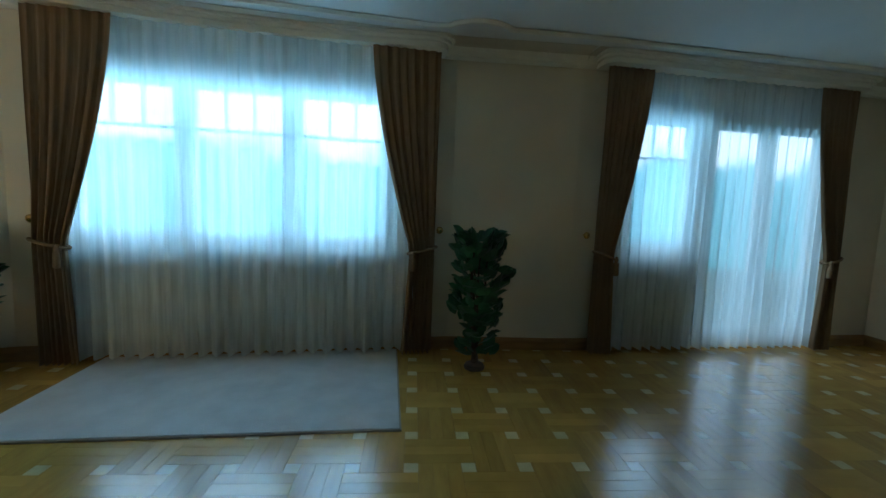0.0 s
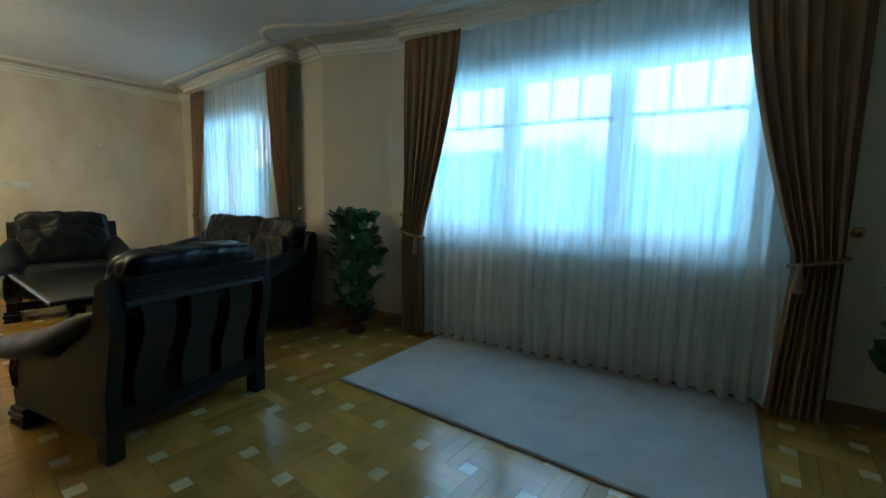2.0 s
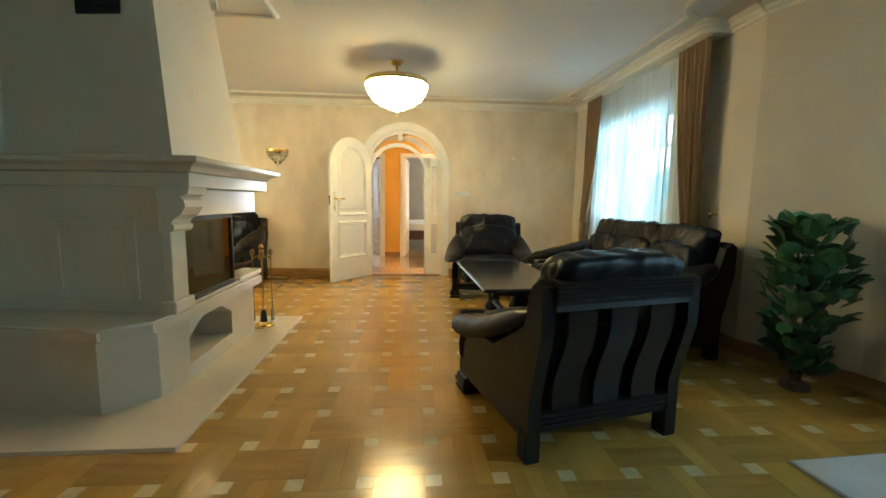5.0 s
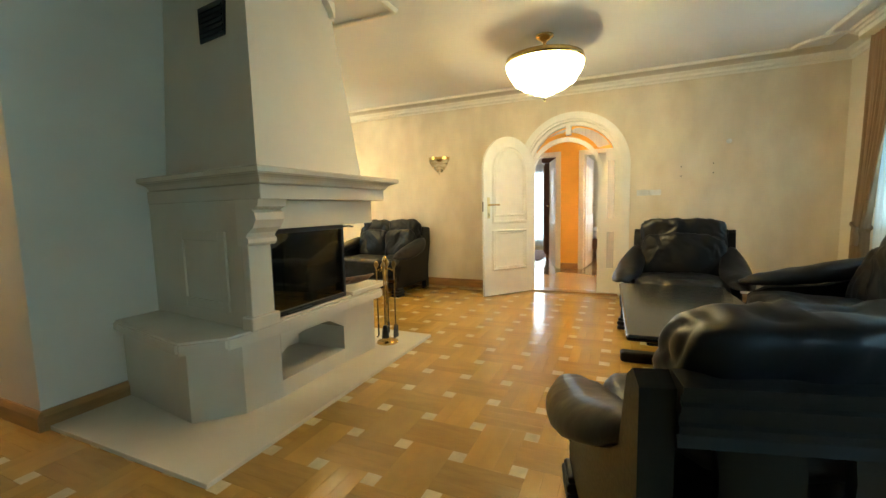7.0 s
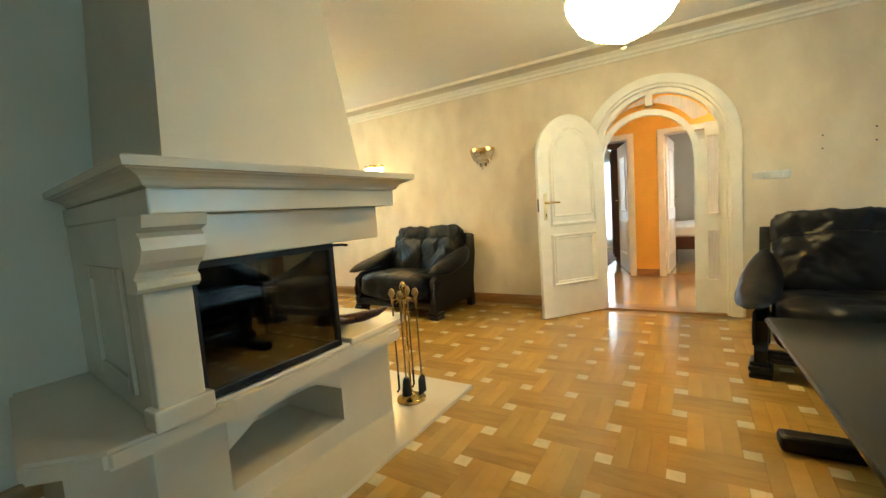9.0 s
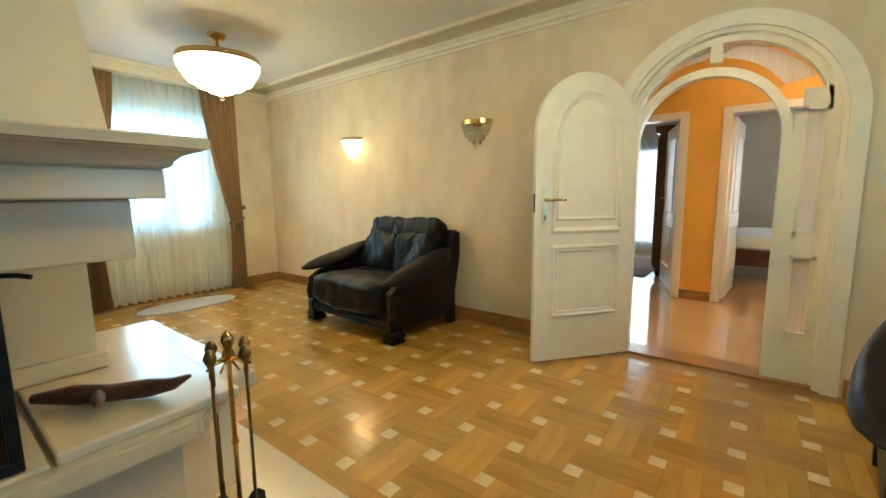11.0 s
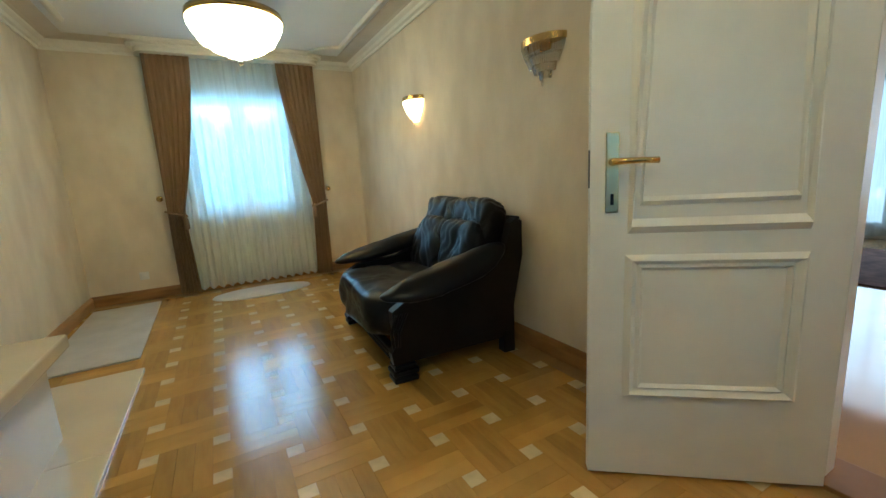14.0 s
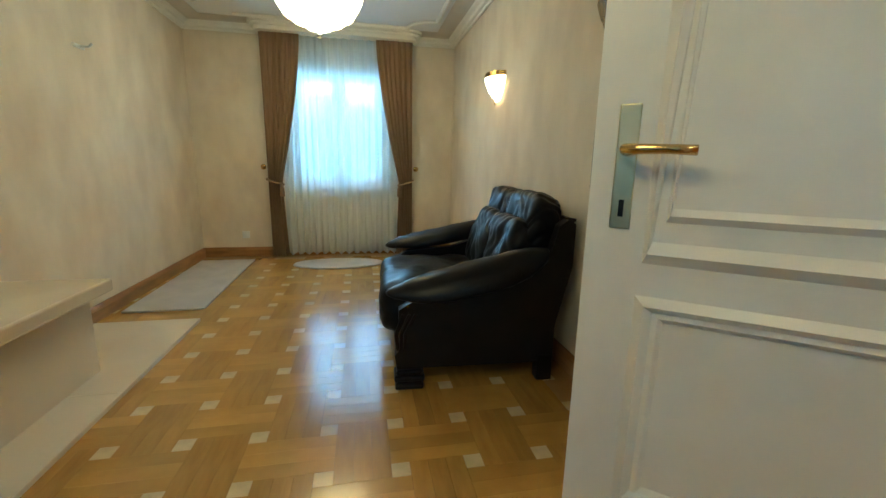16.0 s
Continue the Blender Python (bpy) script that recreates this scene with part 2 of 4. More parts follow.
def structure(name, bm, mat, label="", parent=None):
    ob = part(name, bm, mat, parent)
    return tagged(ob, label, kind="structure")


def seg_frame(p, q):
    """Frame of a wall from p to q: x along it, y away from the room on its left side when going p to q, z up."""
    d = Vector((q[0] - p[0], q[1] - p[1], 0))
    return Matrix.Translation((p[0], p[1], 0)) @ Matrix.Rotation(math.atan2(d.y, d.x), 4, "Z"), d.length


CEILING, CORN = 2.49, 2.415


def wall(name, p, q, mat, openings=(), thick=0.28, top=CEILING + 0.1, label=""):
    """A wall whose room face runs from p to q, the room on its right; openings are (s0, s1, z0, z1)."""
    m, length = seg_frame(p, q)
    bm = bmesh.new()
    s = 0.0
    for s0, s1, z0, z1 in sorted(openings):
        box(bm, s, s0, 0, thick, -0.05, top)
        if z0 > 0:
            box(bm, s0, s1, 0, thick, -0.05, z0)
        box(bm, s0, s1, 0, thick, z1, top)
        s = s1
    box(bm, s, length, 0, thick, -0.05, top)
    bmesh.ops.transform(bm, matrix=m, verts=bm.verts[:])
    return structure(name, bm, mat, label or "plain painted wall")


def moulding(bm, p, q, profile, ext0=0.0, ext1=0.0):
    """A profile (depth into the room, height) run along a wall p to q."""
    m, length = seg_frame(p, q)
    prism(bm, [(-d, z) for d, z in profile], -ext0, length + ext1, "x", m)


CORNICE = [(0, CORN - 0.02), (0.012, CORN - 0.02), (0.018, CORN), (0.04, CORN + 0.008), (0.05, CORN + 0.03), (0.08, CORN + 0.045), (0.09, CORN + 0.055), (0, CORN + 0.055)]
COVEP = [(0, CORN + 0.055), (0.075, CORN + 0.055), (0.11, CEILING - 0.010), (0.24, CEILING - 0.006), (0.24, CEILING - 0.003), (0, CEILING - 0.003)]
BASE = [(0, 0), (0.022, 0), (0.022, 0.075), (0.014, 0.095), (0.008, 0.105), (0, 0.105)]

# ---------- plan ----------
WX, SY, AX = -6.42, -5.10, -3.56          # west wall, south wall, alcove's east wall
BX0, BX1, BY = AX, -2.17, -2.10           # the chimney block
N = [(-6.42, 2.52), (-3.25, 2.55), (-2.60, 2.80), (0.50, 3.20), (1.55, 3.20), (4.75, 3.48)]
EX, EY = 4.75, -3.2

# north side: three stretches with windows, two plain
wall("wall_north_west", N[0], N[1], PAINT, [(0.75, 2.25, 0.82, 2.31)], label="beige plaster wall with a window behind drapes")
wall("wall_north_pier", N[1], N[2], PAINT, label="beige plaster wall pier")
L1 = math.dist(N[2], N[3])
wall("wall_north_middle", N[2], N[3], PAINT, [(0.25, L1 - 0.45, 0.82, 2.33)], label="beige plaster wall with a wide window")
wall("wall_north_pier_east", N[3], N[4], PAINT, label="beige plaster wall pier")
wall("wall_north_east", N[4], N[5], PAINT, [(0.45, 1.25, 0.82, 2.33), (1.25, 2.65, 0.03, 2.33)], label="beige plaster wall with a balcony door")
wall("wall_east", N[5], (EX, EY), PAINT)
wall("wall_south_east", (EX, EY), (-1.45, EY), PAINT)

# west wall with the arched opening
ARC_R, ARC_Z = 0.575, 1.55
bm = bmesh.new()
box(bm, WX - 0.2, WX, SY - 0.3, -ARC_R, -0.05, CEILING + 0.1)
box(bm, WX - 0.2, WX, ARC_R, N[0][1] + 0.3, -0.05, CEILING + 0.1)
arc = [(-ARC_R * math.cos(a), ARC_Z + ARC_R * math.sin(a)) for a in [math.pi * k / 24 for k in range(25)]]
for a, b in zip(arc, arc[1:]):
    prism(bm, [a, b, (b[0], CEILING + 0.1), (a[0], CEILING + 0.1)], WX - 0.2, WX, "x")
structure("wall_west", bm, PLASTER, "cream mottled plaster wall with an arched opening")
wall("wall_south", (AX, SY), (WX, SY), PLASTER, [(0.98, 2.10, 0.80, 2.29)], label="cream mottled plaster wall with a window")
bm = B(AX, AX + 0.25, SY - 0.3, BY, -0.05, CEILING + 0.1)
structure("wall_alcove_east", bm, PLASTER, "cream mottled plaster wall")
bm = B(AX + 0.25, BX1, -2.62, BY, -0.05, CEILING + 0.1, bevel=0.004)
structure("wall_chimney", bm, PAINT, "pale painted wall behind the fireplace")
# passage behind the block, with a rounded wall end
bm = B(AX + 0.25, -2.30, -4.1, -2.62, -0.05, CEILING + 0.1)
structure("wall_passage_west", bm, PALE, "cream painted passage wall")
structure("wall_passage_end", B(-2.30, -1.0, -4.2, -3.95, -0.05, CEILING + 0.1), PAINT, "cream painted passage end wall")
bm = lathe(bmesh.new(), [(0.36, -0.05), (0.36, CEILING + 0.1)], 40, pose(-1.52, -2.40, 0))
box(bm, -1.60, -1.16, -4.0, -2.40, -0.05, CEILING + 0.1)
structure("wall_rounded_end", bm, PALE, "pale wall with a rounded end")
structure("wall_south_infill", B(-1.30, -1.16, EY - 0.3, -2.5, -0.05, CEILING + 0.1), PALE, "pale painted wall")
bm = B(-2.17, -1.60, -2.66, -2.50, 2.25, CEILING + 0.1)
structure("passage_soffit", bm, PAINT, "cream painted soffit over the passage")

# ceiling with a moulding band
structure("ceiling", B(WX - 0.2, EX + 0.3, SY - 0.3, 4.0, CEILING, CEILING + 0.12), CEIL, "white painted ceiling")
bm, bc, bb = bmesh.new(), bmesh.new(), bmesh.new()
runs = [(N[0], N[1]), (N[1], N[2]), (N[2], N[3]), (N[3], N[4]), (N[4], N[5]), (N[5], (EX, EY)), ((AX, SY), (WX, SY)), ((WX, SY), N[0]),
        ((AX, BY), (AX, SY)), ((EX, EY), (-1.16, EY))]
for p, q in runs:
    moulding(bm, p, q, CORNICE, 0.0, 0.0)
    moulding(bc, p, q, COVEP, 0.0, 0.0)
for p, q in runs:
    if (p, q) == ((WX, SY), N[0]):
        moulding(bb, p, (WX, -ARC_R - 0.09), BASE)
        moulding(bb, (WX, ARC_R + 0.09), q, BASE)
    elif (p, q) == (N[4], N[5]):
        moulding(bb, N[4], (N[4][0] + 1.2, N[4][1] + 0.105), BASE)
        moulding(bb, (N[4][0] + 2.75, N[4][1] + 0.24), N[5], BASE)
    else:
        moulding(bb, p, q, BASE)
moulding(bb, (BX1, BY), (AX, BY), BASE)
moulding(bb, (BX1, -2.62), (BX1, BY), BASE, 0, 0.02)
moulding(bb, (-2.30, -3.95), (-2.30, -2.62), BASE)
moulding(bb, (-1.6, -3.95), (-2.30, -3.95), BASE)
structure("cornice", bm, STUCCO, "cream plaster cornice")
structure("ceiling_cove", bc, COVE, "beige painted ceiling cove")
structure("baseboard", bb, SKIRT, "varnished oak skirting board")
bm = lathe(bmesh.new(), [(0.36, 0), (0.385, 0), (0.385, 0.09), (0.37, 0.105), (0.36, 0.105)], 40, pose(-1.52, -2.40, 0))
structure("baseboard_round", bm, SKIRT, "varnished oak skirting round the wall end")
# thin raised line on the ceiling, stepping round the corners
bm = bmesh.new()


def ceiling_line(pts):
    for p, q in zip(pts, pts[1:]):
        moulding(bm, p, q, [(0.0, CEILING - 0.02), (0.012, CEILING - 0.026), (0.03, CEILING - 0.026), (0.045, CEILING - 0.01), (0.045, CEILING - 0.003), (0, CEILING - 0.003)], 0.01, 0.01)


def scoop(c, r, a0, a1, n=8):
    return [(c[0] + r * math.cos(radians(a0 + (a1 - a0) * k / n)), c[1] + r * math.sin(radians(a0 + (a1 - a0) * k / n))) for k in range(n + 1)]


ceiling_line([(WX + 0.28, 2.0), (WX + 0.28, -4.5)][::-1])
ceiling_line(scoop((WX + 0.28, SY + 0.28), 0.32, 90, 0))
ceiling_line([(-4.15, SY + 0.30), (WX + 0.60, SY + 0.30)][::1])
ceiling_line([(AX - 0.30, -2.3), (AX - 0.30, SY + 0.6)])
ceiling_line(scoop((WX + 0.28, 2.26), 0.30, 0, -90))
ceiling_line([(WX + 0.6, 2.16), (-3.55, 2.18)] + scoop((-3.25, 2.30), 0.25, 200, 290, 6) + [(-2.7, 2.35), (-2.35, 2.48), (0.3, 2.82)] + scoop((0.62, 2.98), 0.28, 220, 320, 6) + [(1.4, 2.82), (4.4, 3.08)])
ceiling_line([(-2.62, -2.0), (-2.62, -0.94), (-3.84, -0.94), (-3.84, -2.3)])
structure("ceiling_moulding", bm, STUCCO, "thin raised plaster line on the ceiling")

# floor slab under the parquet
structure("floor", B(WX - 0.02, EX + 0.1, SY - 0.1, 3.7, -0.12, -0.004), GROUT, "oak parquet floor with light inlay squares")

# ---------- windows, curtains ----------
def window(name, m, w, z0, z1, sashes, label, bars=True):
    """A white window in the frame m: x along the wall, y outwards."""
    e = empty(name, m, label, "window")
    e["kind"] = "structure"
    bm = bmesh.new()
    for a in ((0, 0.07, z0, z1), (w - 0.07, w, z0, z1), (0.07, w - 0.07, z0, z0 + 0.07), (0.07, w - 0.07, z1 - 0.07, z1)):
        box(bm, a[0], a[1], 0.10, 0.17, a[2], a[3], bevel=0.006)
    part("window_frame", bm, WINWHITE, e)
    part("shutter_box", B(0.005, w - 0.005, 0.10, 0.278, z1 + 0.001, z1 + 0.168, bevel=0.006), WINWHITE, e)
    step = (w - 0.14) / sashes
    for k in range(sashes):
        x0 = 0.07 + step * k
        bm = bmesh.new()
        for a in ((x0, x0 + 0.075, z0 + 0.07, z1 - 0.07), (x0 + step - 0.075, x0 + step, z0 + 0.07, z1 - 0.07),
                  (x0 + 0.075, x0 + step - 0.075, z0 + 0.07, z0 + 0.14), (x0 + 0.075, x0 + step - 0.075, z1 - 0.14, z1 - 0.07)):
            box(bm, a[0], a[1], 0.08, 0.15, a[2], a[3], bevel=0.006)
        sash = part("sash", bm, WINWHITE, e)
        pane = part("pane", B(x0 + 0.07, x0 + step - 0.07, 0.112, 0.118, z0 + 0.13, z1 - 0.13), PANE, sash)
        pane.visible_shadow = False
        if bars:
            bm = bmesh.new()
            zb = z1 - 0.14 - 0.30
            box(bm, x0 + 0.075, x0 + step - 0.075, 0.10, 0.13, zb - 0.012, zb + 0.012)
            for j in (1, 2):
                xb = x0 + 0.075 + (step - 0.15) * j / 3
                box(bm, xb - 0.01, xb + 0.01, 0.10, 0.13, zb + 0.012, z1 - 0.14)
            part("glazing_bar", bm, WINWHITE, sash)
    if z0 > 0.3:
        part("window_sill", B(0.003, w - 0.003, -0.025, 0.10, z0 - 0.035, z0 - 0.001, bevel=0.008), WINWHITE, e)
    return e


def cloth(x0, x1, z0, z1, depth, waves, seed, shape=None, rows=16):
    """Hanging cloth with soft pleats; shape(u, v) returns shifts for u along and v down."""
    bm = bmesh.new()
    cols = int(waves * 8)
    grid = []
    for j in range(rows + 1):
        v = j / rows
        line = []
        for i in range(cols + 1):
            u = i / cols
            x = x0 + (x1 - x0) * u
            ph = 2 * math.pi * waves * u + 0.8 * math.sin(5 * u + seed)
            y = depth * (0.35 + 0.65 * v) * (math.sin(ph) + 0.35 * math.sin(2.3 * ph + seed)) + 0.010 * noise.noise(Vector((u * 9, v * 3, seed)))
            z = z1 + (z0 - z1) * v + (0.008 * math.sin(ph) if j == rows else 0)
            if shape:
                x, y, z = shape(u, v, x, y, z)
            line.append(bm.verts.new((x, y, z)))
        grid.append(line)
    for a, b in zip(grid, grid[1:]):
        for i in range(cols):
            bm.faces.new((a[i], a[i + 1], b[i + 1], b[i]))
    return bm


def drape(name_m, x_outer, x_inner, top_w, label, tie_z=0.86):
    """One brown drape, tied back at tie_z towards x_outer."""
    e = empty("drape", name_m, label, "curtain", "brown drapes")
    s = 1 if x_inner > x_outer else -1

    def shape(u, v, x, y, z):
        edge = x_outer + s * top_w
        vt = ((CORN - 0.01) - tie_z) / (CORN - 0.03)
        if v < vt:
            k = v / vt
            w = top_w * (1 - 0.62 * k ** 1.5)
        else:
            k = (v - vt) / (1 - vt)
            w = top_w * (0.38 + 0.10 * k)
        return x_outer + s * w * u, y * (0.8 + 0.6 * (1 - w / top_w)) - 0.02, z

    part("cloth", cloth(0, 1, 0.02, (CORN - 0.01), 0.030, 7, x_outer, shape, 24), DRAPE, e, smooth=True)
    xt = x_outer + s * top_w * 0.19
    bm = tube(bmesh.new(), [(xt + s * top_w * 0.22 * math.cos(a), -0.02 + 0.055 * math.sin(a), tie_z + 0.03 * math.cos(a) * -1) for a in [2 * math.pi * k / 20 for k in range(21)]], 0.012)
    part("tieback", bm, DRAPE, e, "brown cord tieback", smooth=True)
    bm = lathe(bmesh.new(), [(0.004, 0.0), (0.012, -0.01), (0.018, -0.03), (0.012, -0.045), (0.022, -0.06), (0.026, -0.15), (0.02, -0.16)], 10, pose(xt + s * 0.08, -0.085, tie_z))
    part("tassel", bm, DRAPE, e, smooth=True)
    return e


def hook(m, x, z=1.02):
    e = empty("curtain_hook", m, "small brass curtain tieback knob on the wall", "hook", "brass curtain hooks")
    bm = tube(bmesh.new(), [(x, 0, z), (x, -0.05, z)], 0.007)
    part("stem", bm, BRASS, e)
    part("knob", lathe(bmesh.new(), [(0.008, 0), (0.026, 0.004), (0.03, 0.012), (0.022, 0.02), (0.006, 0.024)], 14, pose(x, -0.05, z, 90)), BRASS, e, smooth=True)


def pelmet(m, x0, x1, depth, bow=0.0, name="pelmet"):
    pts = [(x0, 0)] + [(x0 + 0.10 - 0.10 * math.cos(a), -depth + 0.10 - 0.10 * math.sin(a)) for a in [math.pi / 2 * k / 6 for k in range(7)]]
    pts += [(x0 + 0.12 + (x1 - x0 - 0.24) * k / 16, -depth + bow * math.sin(math.pi * k / 16)) for k in range(17)] if bow else []
    pts += [(x1 - 0.10 + 0.10 * math.sin(a), -depth + 0.10 - 0.10 * math.cos(a)) for a in [math.pi / 2 * k / 6 for k in range(7)]] + [(x1, 0)]
    bm = bmesh.new()
    for grow, z0, z1 in ((0.0, CORN - 0.02, CORN + 0.02), (0.02, CORN + 0.02, CORN + 0.045), (0.045, CORN + 0.045, CORN + 0.07)):
        cx = (x0 + x1) / 2
        prism(bm, [(x + (grow if x > cx else -grow), y - (grow if y < -0.01 else 0)) for x, y in pts], z0, z1, "z", m)
    return structure(name, bm, STUCCO, "cream plaster pelmet with rounded ends")


def dressed_window(p, q, s0, s1, z0, z1, name, sashes, drapes, label, net_to=0.03, bars=True, net_waves=9, watts=60, deep=0.20, bow=0.0, full=0.40):
    m, _ = seg_frame(p, q)
    window(name, m @ Matrix.Translation((s0, 0, 0)), s1 - s0, z0, z1, sashes, label, bars)
    a, b = drapes
    inset = m @ Matrix.Translation((0, -deep * 0.55, 0))
    e = empty("net_curtain", m @ Matrix.Translation((0, -deep * 0.38, 0)), "white translucent pleated net curtain hung to the floor", "curtain", "net curtains")
    part("cloth", cloth(a + 0.16, b - 0.16, net_to, (CORN - 0.01), 0.036, (b - a) * net_waves, s0, None, 14), SHEER, e, smooth=True)
    drape(inset, a, b, full, "brown heavy drape tied back beside a net curtain")
    drape(inset, b, a, full, "brown heavy drape tied back beside a net curtain")
    hook(m, a - 0.05)
    hook(m, b + 0.05)
    pelmet(m, a - 0.05, b + 0.05, deep + 0.02, bow)
    c = m @ Vector(((s0 + s1) / 2, 0.24, 0))
    f = m.to_3x3() @ Vector((0, -1, 0))
    window_light(c.x, c.y, (z0 + z1) / 2, s1 - s0 - 0.1, z1 - z0 - 0.1, f, watts)
    return m


dressed_window(N[0], N[1], 0.75, 2.25, 0.82, 2.12, "window_1", 2, (0.62, 2.82), "white casement window behind net curtains", watts=24)
dressed_window(N[2], N[3], 0.25, L1 - 0.45, 0.82, 2.16, "window_2", 3, (0.22, L1 - 0.16), "wide white three sash window behind net curtains", watts=52, bow=0.11, full=0.52)
mB = dressed_window(N[4], N[5], 0.45, 1.25, 0.82, 2.16, "window_3", 1, (0.15, 2.60), "white window beside a balcony door", watts=9)
window("door_2", mB @ Matrix.Translation((1.25, 0, 0)), 1.40, 0.03, 2.16, 2, "white glazed balcony door behind net curtains", False)
cB = mB @ Vector((1.95, 0.24, 0))
window_light(cB.x, cB.y, 1.1, 1.3, 2.0, mB.to_3x3() @ Vector((0, -1, 0)), 9)
dressed_window((AX, SY), (WX, SY), 0.98, 2.10, 0.80, 2.12, "window_4", 2, (0.76, 2.36), "white window with net curtains at the end wall", bars=False, watts=44)

# ---------- arched door ----------
e = empty("door_1", pose(WX, 0, 0), "white lacquered arched door frame with sidelight and fanlight", "door frame")
e["kind"] = "structure"


def arch_ring(bm, r0, r1, x0, x1, c0=0.0, c1=0.0, a0=0, a1=180, z=ARC_Z, n=28):
    for k in range(n):
        t0, t1 = radians(a0 + (a1 - a0) * k / n), radians(a0 + (a1 - a0) * (k + 1) / n)
        pts = [(c0 + r0 * math.cos(t0), z + r0 * math.sin(t0)), (c1 + r1 * math.cos(t0), z + r1 * math.sin(t0)),
               (c1 + r1 * math.cos(t1), z + r1 * math.sin(t1)), (c0 + r0 * math.cos(t1), z + r0 * math.sin(t1))]
        prism(bm, pts, x0, x1, "x")


bm = bmesh.new()
arch_ring(bm, ARC_R - 0.01, ARC_R + 0.07, 0.002, 0.03)
for s in (-1, 1):
    box(bm, 0.002, 0.03, *sorted((s * (ARC_R - 0.01), s * (ARC_R + 0.07))), 0, ARC_Z)
part("architrave", bm, WHITE, e)
bm = bmesh.new()
arch_ring(bm, ARC_R - 0.035, ARC_R, -0.2, 0.0)
for s in (-1, 1):
    box(bm, -0.2, 0.0, *sorted((s * (ARC_R - 0.035), s * ARC_R)), 0, ARC_Z)
part("jamb_lining", bm, WHITE, e)
DC, DR, DZ = -0.09, 0.385, 1.48           # door arch: centre, radius, springing
bm = bmesh.new()
arch_ring(bm, DR, DR + 0.05, -0.12, -0.05, DC, DC, z=DZ)
for s in (-1, 1):
    box(bm, -0.12, -0.05, *sorted((DC + s * DR, DC + s * (DR + 0.05))), 0, DZ)
arch_ring(bm, ARC_R - 0.075, ARC_R - 0.03, -0.12, -0.05)
box(bm, -0.12, -0.05, ARC_R - 0.075, ARC_R - 0.03, 0, ARC_Z)
box(bm, -0.12, -0.05, -ARC_R + 0.03, DC - DR - 0.05, 0, DZ + 0.08)
box(bm, -0.12, -0.05, DC + DR + 0.05, DC + DR + 0.085, 0, DZ + 0.1)
for z0, z1 in ((0, 0.30), (0.78, 0.90), (1.62, 1.72)):
    box(bm, -0.12, -0.05, DC + DR + 0.085, ARC_R - 0.075, z0, z1)
for a in (90,):
    box(bm, -0.12, -0.05, DR + 0.05, ARC_R - 0.03, -0.03, 0.03, m=Matrix.Translation((0, DC * 0.6, DZ + 0.03)) @ Matrix.Rotation(radians(a), 4, "X"))
part("frame", bm, WHITE, e)
for z0, z1 in ((0.30, 0.78), (0.90, 1.62)):
    bm = bmesh.new()
    y0, y1 = DC + DR + 0.085, ARC_R - 0.075
    for a in ((y0, y0 + 0.02, z0, z1), (y1 - 0.02, y1, z0, z1), (y0, y1, z0, z0 + 0.02), (y0, y1, z1 - 0.02, z1)):
        box(bm, -0.06, -0.04, *a)
    bead = part("glazing_bead", bm, WHITE, e)
    part("pane", B(-0.088, -0.082, y0, y1, z0, z1), FROST, bead)
for a0, a1 in ((32, 86), (94, 148)):
    bm = bmesh.new()
    arch_ring(bm, DR + 0.06, ARC_R - 0.08, -0.088, -0.082, DC, 0.0, a0, a1, DZ + 0.05, 14)
    part("fanlight_pane", bm, FROST, e)
part("threshold", B(-0.2, 0.0, -ARC_R + 0.04, ARC_R - 0.04, -0.01, 0.012, bevel=0.004), SKIRT, e)

LEAFW = 0.75
ang = math.atan2(-0.94 + 0.47, -5.835 + 6.42)
e = empty("door_leaf", Matrix.Translation((WX + 0.0, -0.475, 0.012)) @ Matrix.Rotation(ang, 4, "Z"), "white lacquered panelled door leaf standing open with an arched top", "door")


def leaf_outline(w, z0, spring, rise, inset, n=20):
    r = w / 2
    return [(inset, z0), (w - inset, z0)] + [(r + (r - inset) * math.cos(a), spring + (rise - inset) * math.sin(a)) for a in [math.pi * k / n for k in range(n + 1)]]


part("panel_board", prism(bmesh.new(), leaf_outline(LEAFW, 0.0, 1.52, 0.395, 0.0), -0.02, 0.02, "y"), WHITE, e)


def ridge(bm, pts, w, h, side):
    pts = [Vector((p[0], 0, p[1])) for p in pts]
    c = sum(pts, Vector()) / len(pts)
    n = len(pts)
    for i in range(n):
        a, b = pts[i], pts[(i + 1) % n]
        ai, bi = a + (c - a).normalized() * w, b + (c - b).normalized() * w
        am, bmid = a + (c - a).normalized() * w * 0.5, b + (c - b).normalized() * w * 0.5
        y0, y1 = side * 0.02, side * (0.02 + h)
        v = [bm.verts.new((p.x, y, p.z)) for p, y in ((a, y0), (b, y0), (bmid, y1), (am, y1), (bi, y0), (ai, y0))]
        bm.faces.new((v[0], v[1], v[2], v[3]))
        bm.faces.new((v[3], v[2], v[4], v[5]))


